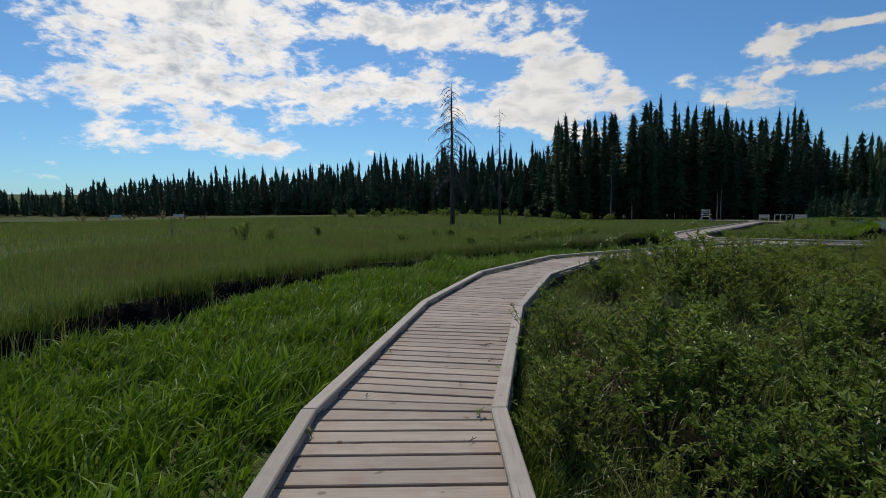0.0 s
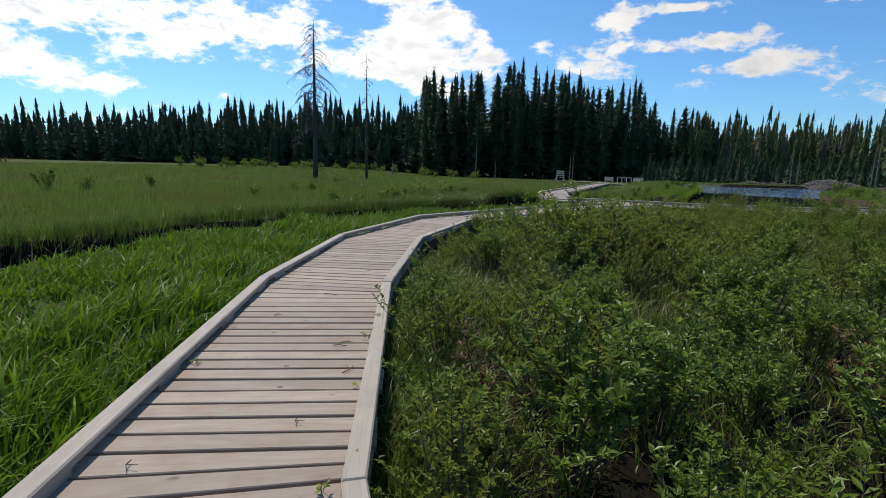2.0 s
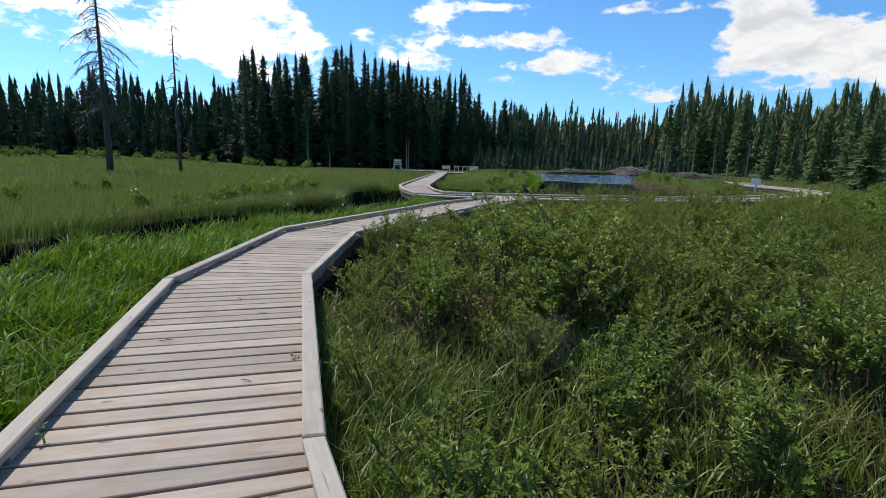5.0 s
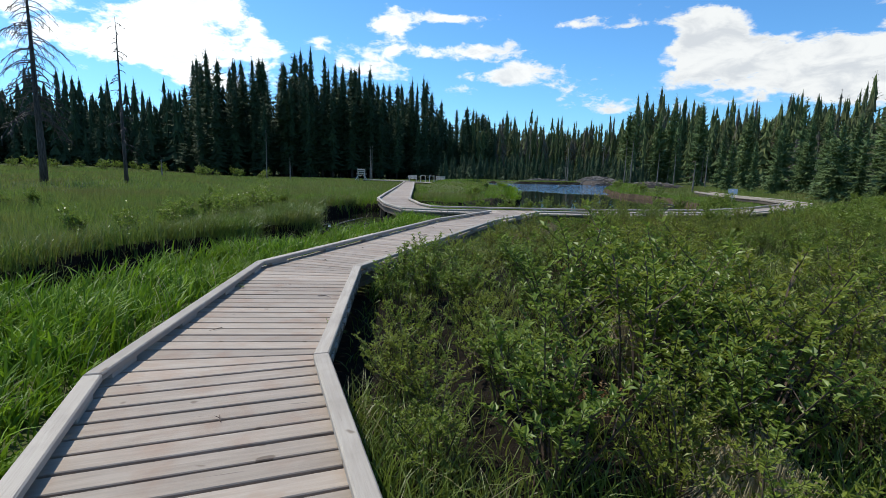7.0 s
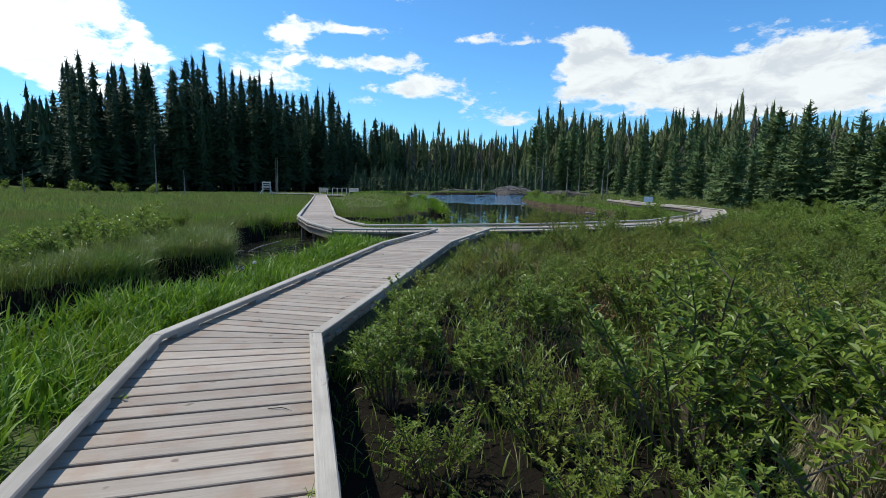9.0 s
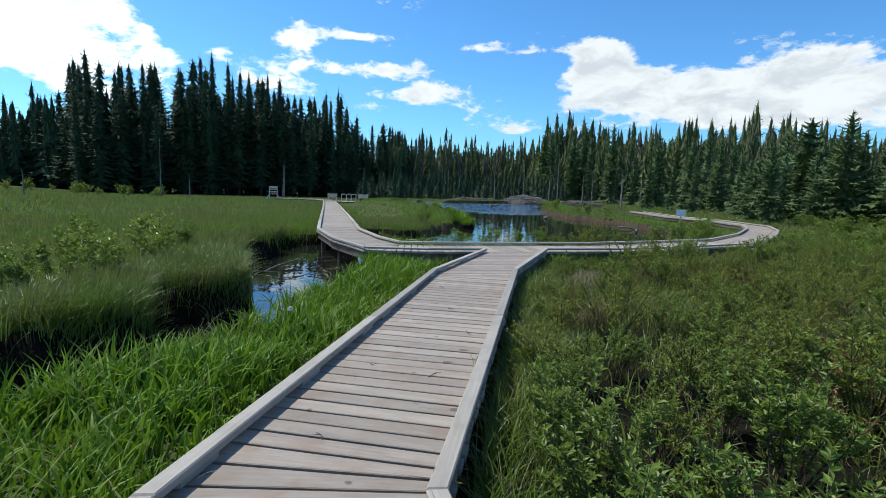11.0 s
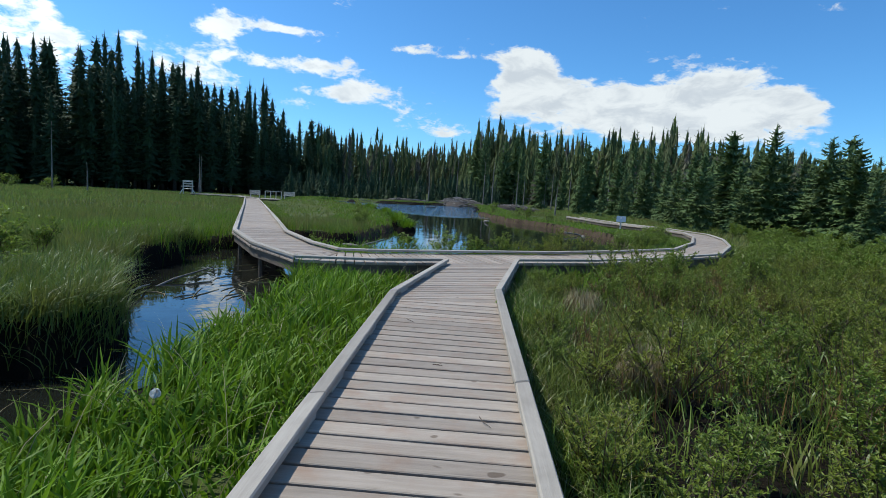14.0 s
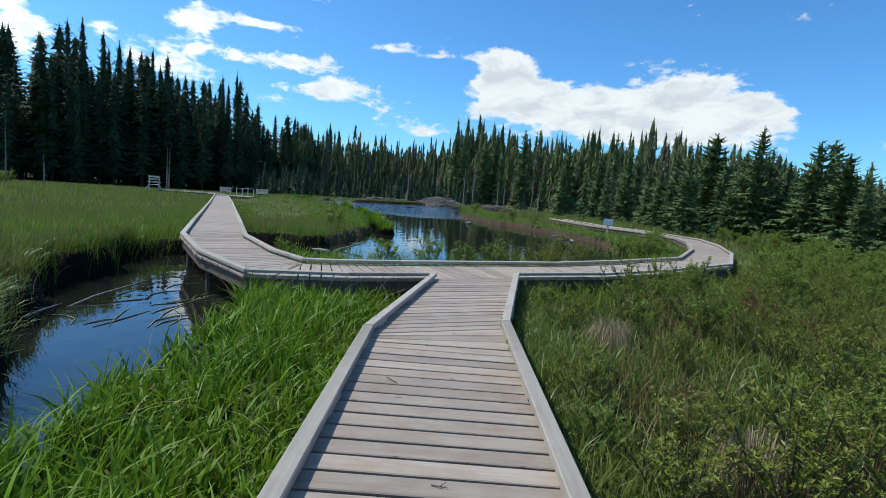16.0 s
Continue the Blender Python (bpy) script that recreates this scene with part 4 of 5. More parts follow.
def build_grass():
    rng = np.random.default_rng(7)
    # lush sedge between the walk and the creek
    x, y = scatter(rng, 300000, -6, 14.5, -3, 23.5)
    x, y = tufted(rng, x, y, 9, 0.07)
    r, w = right_of_main(x, y), water_distance(x, y)
    near = -r < 5.5 + 0.6 * ripple(x, y, 0.7)
    left_bank = (r < 0) & near & (w > 0.05) & clear_of_walks(x, y, 0.06)
    along = line_distance(x, y, CREEK)[1]
    keep = left_bank & np.where(y < 13, x > -5.0, True) & (pond_distance(x, y) > 0.2)
    # the far bank belongs to the meadow: keep what lies between walk and creek
    cx = np.interp(along, range(len(CREEK)), [p[0] for p in CREEK])
    cy = np.interp(along, range(len(CREEK)), [p[1] for p in CREEK])
    keep &= (line_distance(cx, cy, MAIN)[0] > line_distance(x, y, MAIN)[0] - 0.2)
    keep &= (ripple(x, y, 1.9, 5) + 0.6 * ripple(x, y, 5.1, 1) > -0.72) | (rng.random(len(x)) < 0.25)
    x, y = x[keep], y[keep]
    n = len(x)
    edge = np.clip((line_distance(x, y, MAIN)[0] - 0.75) / 0.8, 0.45, 1)
    blades("sedge_grass", "lush bright green sedge beside the boardwalk", x, y, rng.uniform(0.26, 0.54, n) * (1 + 0.34 * ripple(x, y, 2.3, 3)) * edge * np.where((water_distance(x, y) < 1.5) & (x < 1.0), 0.6, 1.0), rng.uniform(0.014, 0.038, n), SEDGE, rng, (0.15, 0.95), 4)
    # pale seeding stems and dry blades among the sedge
    k = rng.random(n) < 0.018
    blades("dry_grass", "pale dry blades among the green sedge", x[k], y[k], rng.uniform(0.4, 0.85, k.sum()), rng.uniform(0.004, 0.008, k.sum()), STRAW, rng, (0.4, 1.1), 4)
    # meadow on the far bank
    x, y = scatter(rng, 330000, -16, 22, -4, 42)
    x, y = tufted(rng, x, y, 7, 0.10)
    r, w = right_of_main(x, y), water_distance(x, y)
    along = line_distance(x, y, CREEK)[1]
    cx = np.interp(along, range(len(CREEK)), [p[0] for p in CREEK])
    cy = np.interp(along, range(len(CREEK)), [p[1] for p in CREEK])
    far_bank = (r < 0) & (w > 0.10) & clear_of_walks(x, y, 0.05) & ((line_distance(cx, cy, MAIN)[0] <= line_distance(x, y, MAIN)[0] - 0.2) | (y < 7) & (r < -4.0))
    thin = rng.random(len(x)) < np.clip(1.3 - np.maximum(0, w - 2) / 16, 0.25, 1)
    keep = far_bank & thin
    x, y, w = x[keep], y[keep], w[keep]
    n = len(x)
    blades("meadow_grass", "fine olive green meadow sedge", x, y, rng.uniform(0.22, 0.44, n) * (1 + 0.35 * (w < 0.9)), rng.uniform(0.008, 0.015, n) * (1 + w / 14), MEADOW, rng, (0.05, 0.42), 3)
    # tall tufts hanging over the far bank
    x, y = scatter(rng, 420000, -9, 13.5, 3, 28)
    w, r = water_distance(x, y), right_of_main(x, y)
    along = line_distance(x, y, CREEK)[1]
    cx = np.interp(along, range(len(CREEK)), [p[0] for p in CREEK])
    cy = np.interp(along, range(len(CREEK)), [p[1] for p in CREEK])
    keep = (r < 0) & (w > 0.05) & (w < 0.75) & (line_distance(cx, cy, MAIN)[0] <= line_distance(x, y, MAIN)[0] - 0.2) & clear_of_walks(x, y, 0.05)
    keep &= ripple(x, y, 3.1, 4) + 0.8 * ripple(x, y, 7.7, 1) > -0.55
    x, y = tufted(rng, x[keep], y[keep], 12, 0.05)
    keep = water_distance(x, y) > 0.03
    x, y = x[keep], y[keep]
    n = len(x)
    blades("bank_grass", "tall overhanging sedge along the creek's far bank", x, y, rng.uniform(0.25, 0.58, n), rng.uniform(0.008, 0.018, n), ROUGH, rng, (0.1, 0.7), 4)
    # sedge crowning and fringing the mounds in the creek
    for mx, my, rad in MOUNDS:
        a, q = rng.uniform(0, 6.283, 5200), rad * 1.25 * np.sqrt(rng.uniform(0.1, 1, 5200))
        x, y = tufted(rng, mx + q * np.cos(a), my + q * np.sin(a), 9, 0.06)
        w = water_distance(x, y)
        keep = (w > 0.02) & (w < 1.2)
        x, y = x[keep], y[keep]
        blades("bank_grass", "tall sedge on a peat mound in the creek", x, y, rng.uniform(0.28, 0.58, len(x)), rng.uniform(0.007, 0.014, len(x)), ROUGH, rng, (0.2, 1.2), 4)
    # the far meadow
    d, a = 22 + 85 * rng.random(190000) ** 0.75, rng.uniform(radians(-62), radians(112), 190000)
    x, y = EYE[0] + d * np.sin(a), EYE[1] + d * np.cos(a)
    keep = (water_distance(x, y) > 0.05) & clear_of_walks(x, y, 0.1) & ~((x < 22) & (y < 42) & (x > -16)) & ((right_of_main(x, y) < 0) | (d > 24))
    x, y, d = x[keep], y[keep], d[keep]
    low = np.where((x > 18) & (water_distance(x, y) < 7), 0.5, 1.0)
    blades("meadow_grass", "fine olive green meadow sedge", x, y, rng.uniform(0.28, 0.50, len(x)) * low, 0.010 + d * 0.0011, MEADOW, rng, (0.1, 0.6), 2)
    # rough grass under and between the shrubs
    x, y = scatter(rng, 380000, 0.5, 34, -5, 23)
    x, y = tufted(rng, x, y, 10, 0.10)
    r, w = right_of_main(x, y), water_distance(x, y)
    thin = rng.random(len(x)) < np.clip(1.15 - np.maximum(0, np.abs(r) - 2) / 11, 0.16, 1)
    gap = np.zeros(len(x), bool)
    for a, b, q in GRASSY:
        gap |= np.hypot(x - a, y - b) < q + 0.3
    thin &= gap | (r < 1.7) | (x > 8.5) | (rng.random(len(x)) < 0.7)
    thin &= ~((y > 10.2) & (y < 15.4) & (r < 3.2)) | (rng.random(len(x)) < 0.35)
    keep = (r > 0) & (w > 0.05) & clear_of_walks(x, y, 0.05) & thin & (pond_distance(x, y) > 0.1)
    x, y, r = x[keep], y[keep], r[keep]
    n = len(x)
    edge = np.clip((line_distance(x, y, MAIN)[0] - 0.7) / 0.9, 0.5, 1)
    dry = rng.random(n) < 0.05
    open_grass = np.zeros(n, bool)
    for a, b, q in GRASSY:
        open_grass |= np.hypot(x - a, y - b) < q + 0.2
    h = rng.uniform(0.20, 0.50, n) * edge * np.where(open_grass | (r < 1.3), 1.0, 0.8)
    blades("rough_grass", "rough green grass among the shrubs", x[~dry], y[~dry], h[~dry], (rng.uniform(0.008, 0.016, n) * (1 + r / 16))[~dry], ROUGH, rng, (0.2, 1.0), 3)
    blades("dry_grass", "dry straw-coloured grass among the shrubs", x[dry], y[dry], h[dry], (rng.uniform(0.004, 0.008, n) * (1 + r / 16))[dry], STRAW, rng, (0.4, 1.2), 3)
    # reddish old stalks among the grass
    x, y = scatter(rng, 5000, 6.5, 16, 11.5, 18)
    x, y = tufted(rng, x, y, 14, 0.16)
    r = right_of_main(x, y)
    keep = (r > 1.5) & (r < 5.5) & (ripple(x, y, 1.1, 2) > -0.05) & clear_of_walks(x, y, 0.1)
    x, y = x[keep], y[keep]
    n = len(x)
    blades("dry_stalks", "thin reddish-brown dry stalks among the shrubs", x, y, rng.uniform(0.4, 0.8, n), rng.uniform(0.005, 0.009, n), RUST, rng, (0.05, 0.35), 3)
    # leaning blades close along the walk's right-hand edge
    i = rng.choice([1, 2, 2, 3, 5, 5, 6], 15000)
    p, q = np.array([tuple(MAIN_PAIRS[k][1]) for k in i]), np.array([tuple(MAIN_PAIRS[k + 1][1]) for k in i])
    u, off = rng.random(len(i))[:, None], rng.uniform(0.02, 0.75, len(i))[:, None] ** 1.2
    e = (q - p) / np.linalg.norm(q - p, axis=1)[:, None]
    x, y = (p + (q - p) * u + np.stack([e[:, 1], -e[:, 0]], 1) * off).T
    keep = clear_of_walks(x, y, 0.03)
    x, y = x[keep], y[keep]
    n = len(x)
    dry = rng.random(n) < 0.05
    h = rng.uniform(0.22, 0.50, n)
    blades("rough_grass", "rough green grass beside the boardwalk", x[~dry], y[~dry], h[~dry], rng.uniform(0.007, 0.014, n)[~dry], ROUGH, rng, (0.2, 1.0), 3)
    blades("dry_grass", "dry straw-coloured grass beside the boardwalk", x[dry], y[dry], h[dry] * 1.15, rng.uniform(0.004, 0.008, n)[dry], STRAW, rng, (0.5, 1.3), 4)
    # fringe between the crossing walk and the pond, and the pond's banks
    x, y = scatter(rng, 330000, 11, 70, 16, 62)
    w, c = water_distance(x, y), line_distance(x, y, CROSS)[0]
    left = right_of_main(x, y) < 0
    keep = clear_of_walks(x, y, 0.04) & ((w > -0.25) & (w < 3.2) | (c < 1.8) & (w > -0.1)) & ~((x < 13.4) & (y < 21))
    keep &= rng.random(len(x)) < np.clip(1.1 - np.hypot(x - 8, y - 17) / 50, 0.2, 1)
    x, y = x[keep], y[keep]
    n = len(x)
    d = np.hypot(x - 8, y - 17)
    blades("bank_grass", "green sedge along the pond's bank", x, y, rng.uniform(0.22, 0.50, n) * np.where(x < 17.6, 1.25, np.where(d < 22, 0.7, 0.45)), 0.008 + d * 0.0007, SEDGE, rng, (0.1, 0.7), 3)


build_grass()


# ---- shrubs ----
def shrub_parts(seed, height, spread, stems, leaves, size, lean=0.5):
    """Stems of a shrub with side twigs, and its leaves, folded along the midrib."""
    rnd = random.Random(seed)
    wood, lv, lf = [], [], []

    def leaf(p, d, s):
        d = d.normalized()
        side = d.cross(Vector((rnd.uniform(-0.4, 0.4), rnd.uniform(-0.4, 0.4), 1))).normalized()
        up = side.cross(d)
        k = len(lv)
        m = p + d * s * 0.5
        w = s * rnd.uniform(0.17, 0.25)
        lv.extend((tuple(p), tuple(m + side * w + up * w * 0.45), tuple(p + d * s - up * s * 0.1), tuple(m - side * w + up * w * 0.45)))
        lf.extend(((k, k + 1, k + 2), (k, k + 2, k + 3)))

    each = leaves // stems
    for i in range(stems):
        a = rnd.uniform(0, 6.283)
        r0 = spread * 0.22 * rnd.random()
        foot = Vector((math.cos(a) * r0, math.sin(a) * r0, -0.05))
        r1 = spread * rnd.random() ** 0.7
        h = height * rnd.uniform(0.5, 1.15) * (1 - 0.22 * (r1 / spread) ** 2)
        head = Vector((math.cos(a) * r1, math.sin(a) * r1, h))
        bow = Vector((rnd.uniform(-0.06, 0.06), rnd.uniform(-0.06, 0.06), 0.10 * h))
        pts = [foot.lerp(head, u) + bow * (4 * u * (1 - u)) for u in (0, 0.35, 0.7, 1)]
        wood.append(tube(pts, [0.009, 0.007, 0.005, 0.002], 3, False))
        twigs = [(pts, each // 2)]
        for _ in range(3):
            u = rnd.uniform(0.35, 0.85)
            b = foot.lerp(head, u) + bow * (4 * u * (1 - u))
            t = rnd.uniform(0, 6.283)
            l = height * rnd.uniform(0.16, 0.34)
            e = b + Vector((math.cos(t) * l * 0.7, math.sin(t) * l * 0.7, l * rnd.uniform(0.5, 1.0)))
            wood.append(tube([b, b.lerp(e, 0.5) + Vector((0, 0, -0.02)), e], [0.004, 0.003, 0.0015], 3, False))
            twigs.append(([b, b.lerp(e, 0.33), b.lerp(e, 0.66), e], each // 6))
        for line, count in twigs:
            for m in range(count):
                u = 0.25 + 0.75 * rnd.random() ** 0.8
                f = u * 3
                j = min(2, int(f))
                p = line[j].lerp(line[j + 1], f - j)
                d = (line[j + 1] - line[j]).normalized()
                t = m * 2.4 + rnd.uniform(-0.5, 0.5)
                out = Vector((math.cos(t), math.sin(t), rnd.uniform(-0.1, 0.5)))
                leaf(p, d * rnd.uniform(0.3, 0.9) + out, size * rnd.uniform(0.6, 1.2))
    return join(wood), (lv, lf)


def shrub_kind(name, label, group, material, *shape):
    (wv, wf), (lv, lf) = shrub_parts(*shape)
    s = thing(name, label, "shrub", group)
    part("stem", mesh_of("stem", wv, wf), TWIG, s)
    part("foliage", mesh_of("foliage", lv, lf), material, s)
    return s


def build_shrubs():
    rnd = random.Random(21)
    rng = np.random.default_rng(21)
    willow = [shrub_kind("willow_shrub", "knee-high green willow shrub beside the boardwalk", "willow shrubs", WILLOW, 40 + k, 1.0, 0.55, 19, 2100, 0.062) for k in range(5)]
    birch = [shrub_kind("birch_shrub", "dense small-leaved dwarf birch shrub", "dwarf birch shrubs", BIRCH, 60 + k, 0.95, 0.62, 20, 2400, 0.047) for k in range(4)]
    rusty = [shrub_kind("birch_shrub", "dwarf birch shrub with rusty brown leaves", "dwarf birch shrubs", RUST, 80, 0.7, 0.4, 10, 420, 0.055)]
    coarse = [shrub_kind("meadow_shrub", "green leafy shrub in the wet meadow", "meadow shrubs", WILLOW, 90 + k, 1.0, 0.6, 12, 700, 0.11) for k in range(3)]
    used = set()
    spots = []

    def try_spot(x, y, gap):
        if all((x - a) ** 2 + (y - b) ** 2 > gap * gap for a, b in spots):
            spots.append((x, y))
            return True
        return False

    count = 0
    for _ in range(14000):
        if count >= 440:
            break
        x, y = rnd.uniform(0.8, 28), rnd.uniform(-3, 21)
        r = float(right_of_main(np.array([x]), np.array([y]))[0])
        if r < 1.15 or r > 15 or rnd.random() > 1.25 - r / 18:
            continue
        if float(line_distance(np.array([x]), np.array([y]), CROSS)[0][0]) < 1.5 or float(water_distance(np.array([x]), np.array([y]))[0]) < 0.5:
            continue
        # grassy gaps
        if any((x - a) ** 2 + (y - b) ** 2 < q * q and rnd.random() < 0.9 for a, b, q in GRASSY):
            continue
        if not try_spot(x, y, 0.60 if r < 5 else 0.78):
            continue
        count += 1
        late = x > 7.0
        q = rnd.random()
        if r > 10:
            kind = rnd.choice(coarse)
        elif q < 0.05:
            kind = rusty[0]
        elif late:
            kind = rnd.choice(birch if q < 0.7 else willow)
        else:
            kind = rnd.choice(willow if q < 0.62 else birch)
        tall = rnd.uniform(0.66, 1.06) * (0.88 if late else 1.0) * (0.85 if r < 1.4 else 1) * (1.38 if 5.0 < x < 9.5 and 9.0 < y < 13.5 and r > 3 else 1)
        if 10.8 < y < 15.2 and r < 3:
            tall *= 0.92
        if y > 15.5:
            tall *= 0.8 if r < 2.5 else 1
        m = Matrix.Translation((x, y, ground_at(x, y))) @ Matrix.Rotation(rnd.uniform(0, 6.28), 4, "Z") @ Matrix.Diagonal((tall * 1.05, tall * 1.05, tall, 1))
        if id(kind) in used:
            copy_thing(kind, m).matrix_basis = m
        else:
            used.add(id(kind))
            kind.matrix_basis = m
    # single shrubs in the meadow, on the banks and round the loop
    for x, y, tall in MEADOW_SHRUBS:
        kind = rnd.choice(coarse)
        m = Matrix.Translation((x, y, ground_at(x, y))) @ Matrix.Rotation(rnd.uniform(0, 6.28), 4, "Z") @ Matrix.Diagonal((tall, tall, tall, 1))
        copy_thing(kind, m).matrix_basis = m
    for _ in range(60):
        az, d = rnd.uniform(-14, 22), rnd.uniform(84, 104)
        x, y = spot(az, d)
        tall = rnd.uniform(0.9, 1.9)
        m = Matrix.Translation((x, y, ground_at(x, y))) @ Matrix.Rotation(rnd.uniform(0, 6.28), 4, "Z") @ Matrix.Diagonal((tall, tall, tall, 1))
        copy_thing(rnd.choice(coarse), m).matrix_basis = m
    for az, d, tall in ((-38.5, 104, 2.4), (-36.5, 106, 2.0), (-34.0, 108, 2.6), (-31.5, 106, 2.4), (-29.5, 104, 2.2), (-27.6, 102, 2.0)):
        x, y = spot(az, d)
        m = Matrix.Translation((x, y, ground_at(x, y))) @ Matrix.Diagonal((tall * 1.6, tall * 1.6, tall, 1))
        copy_thing(rusty[0], m).matrix_basis = m
    for _ in range(150):
        az, d = rnd.uniform(66, 108), rnd.uniform(20, 44)
        if az < 89:
            continue
        x, y = 6.3 + d * math.sin(radians(az)), 15.8 + d * math.cos(radians(az))
        if float(line_distance(np.array([x]), np.array([y]), CROSS)[0][0]) < 1.7 or float(water_distance(np.array([x]), np.array([y]))[0]) < 0.5 or float(right_of_main(np.array([x]), np.array([y]))[0]) < 3:
            continue
        kind, tall = rnd.choice(coarse), rnd.uniform(0.6, 1.2)
        m = Matrix.Translation((x, y, ground_at(x, y))) @ Matrix.Rotation(rnd.uniform(0, 6.28), 4, "Z") @ Matrix.Diagonal((tall, tall, tall, 1))
        copy_thing(kind, m).matrix_basis = m


MEADOW_SHRUBS = [(4.2, 21.2, 0.7), (6.0, 21.9, 0.75), (7.2, 23.0, 0.8), (7.6, 24.2, 0.8), (3.4, 20.8, 0.7), (5.6, 22.6, 0.8), (6.4, 23.3, 0.9), (5.0, 21.9, 0.7), (2.6, 21.4, 0.8), (-0.6, 27.0, 0.7), (-9.5, 30.0, 1.2), (-8.4, 31.0, 0.9), (-6.0, 33.0, 0.9), (8.9, 26.0, 0.7),
                 (15.2, 22.3, 0.6), (16.0, 21.6, 0.75), (16.7, 21.2, 0.6), (17.5, 27.9, 0.7), (20.6, 28.6, 0.7), (24.0, 31.9, 0.8), (22.8, 30.4, 0.7), (29.5, 36.5, 0.8),
                 (38.6, 27.4, 0.8), (40.2, 29.6, 0.9), (41.4, 31.0, 0.8), (45.8, 35.2, 0.9), (48.4, 36.6, 0.8), (2.1, 30.5, 0.7), (1.2, 31.2, 0.6), (7.8, 29.8, 0.8), (8.2, 26.9, 0.9), (6.5, 25.8, 0.8), (5.4, 24.7, 0.7), (6.6, 25.0, 0.9), (7.9, 25.2, 0.95), (8.3, 25.9, 0.8), (4.7, 22.7, 0.8)]
build_shrubs()


boardwalk("weathered plank boardwalk crossing the creek beside the pond", CROSS_PAIRS, False, open_left=(), open_right=(6,))


# ---- things far off ----
def frame_at(x, y, turn, lift=0.0):
    return pose(x, y, float(deck_fall(x, y)) + lift, 0, 0, turn)


def block(name, x0, x1, y0, y1, z0, z1, material, parent, tilt=0.0):
    """A sawn board or beam; tilt leans it back about its lower edge."""
    v, f = box(x0, x1, y0, y1, 0, z1 - z0, 0.008)
    m = Matrix.Translation((0, y0, z0)) @ Matrix.Rotation(radians(tilt), 4, "X") @ Matrix.Translation((0, -y0, 0))
    return part(name, mesh_of(name, v, f), material, parent, at=m)


def slatted_bench(label, x, y, turn, width=1.7):
    b = thing("bench", label, "bench", at=frame_at(x, y, turn))
    for k in range(3):
        block("seat_slat", -width / 2, width / 2, -0.42 + k * 0.15, -0.29 + k * 0.15, 0.42, 0.46, PALE, b)
    for k in range(3):
        z = 0.50 + k * 0.15
        block("back_slat", -width / 2, width / 2, 0.05 + k * 0.05, 0.09 + k * 0.05, z, z + 0.13, PALE, b, -18)
    for sx in (-1, 1):
        block("leg", sx * (width / 2 - 0.12) - 0.05, sx * (width / 2 - 0.12) + 0.05, -0.40, -0.31, 0, 0.42, PALE, b)
        block("back_post", sx * (width / 2 - 0.12) - 0.05, sx * (width / 2 - 0.12) + 0.05, 0.0, 0.05, 0, 0.95, PALE, b, -10)
    return b


def garden_chair(x, y, turn):
    """A large white chair with a slatted back and splayed legs."""
    c = thing("garden_chair", "large white wooden chair with a slatted back", "chair", at=frame_at(x, y, turn, -0.1) @ Matrix.Scale(1.3, 4))
    for k in range(4):
        block("seat_slat", -0.42, 0.42, -0.45 + k * 0.16, -0.31 + k * 0.16, 0.52, 0.555, PALE, c)
    for z in (0.72, 0.98, 1.22):
        block("back_slat", -0.46, 0.46, 0.16, 0.20, z, z + 0.15, PALE, c, -6)
    for sx in (-1, 1):
        block("back_post", sx * 0.40 - 0.05, sx * 0.40 + 0.05, 0.18, 0.25, 0, 1.40, PALE, c, -5)
        v, f = tube([(sx * 0.72, -0.5, 0), (sx * 0.38, -0.42, 0.56)], [0.06, 0.06], 4)
        part("leg", mesh_of("leg", v, f), PALE, c)
        v, f = tube([(sx * 0.72, 0.45, 0), (sx * 0.38, 0.2, 0.6)], [0.06, 0.06], 4)
        part("leg", mesh_of("leg", v, f), PALE, c)
        block("arm", sx * 0.50 - 0.09, sx * 0.50 + 0.09, -0.5, 0.22, 0.74, 0.78, PALE, c)
    return c


def railing(x0, y0, x1, y1):
    length = math.hypot(x1 - x0, y1 - y0)
    r = thing("railing", "pale timber railing on the viewing platform", "railing", at=frame_at(x0, y0, math.degrees(math.atan2(y1 - y0, x1 - x0))))
    block("top_rail", -0.05, length + 0.05, -0.08, 0.08, 0.86, 0.92, PALE, r)
    for k in range(4):
        u = length * k / 3
        block("post", u - 0.05, u + 0.05, -0.05, 0.05, 0, 0.858, PALE, r)
    return r


def viewing_platform():
    p = thing("platform", "pale plank viewing platform at the boardwalk's end", "platform", at=frame_at(46.0, 64.7, -40))
    for k in range(22):
        block("plank", -2.8 + k * 0.25, -2.8 + k * 0.25 + 0.235, -1.3, 1.3, -0.05, 0.0, DECK, p)
    for sy in (-1.1, 1.1):
        block("joist", -2.75, 2.65, sy - 0.05, sy + 0.05, -0.45, -0.052, BEAM, p)


viewing_platform()
slatted_bench("blue-grey weathered timber bench on the viewing platform", 44.3, 66.1, -40 + 180, 1.2)
railing(45.2, 65.4, 46.6, 64.2)
slatted_bench("white timber bench on the viewing platform", 47.3, 63.6, -40 + 180, 1.3)
garden_chair(43.4, 78.4, 150)
boardwalk("pale narrow boardwalk spur leading to a white chair", corner_pairs([(44.6, 67.2), (47.2, 72.4), (46.0, 76.6), (43.6, 78.2)], 0.6), False, posts=False)


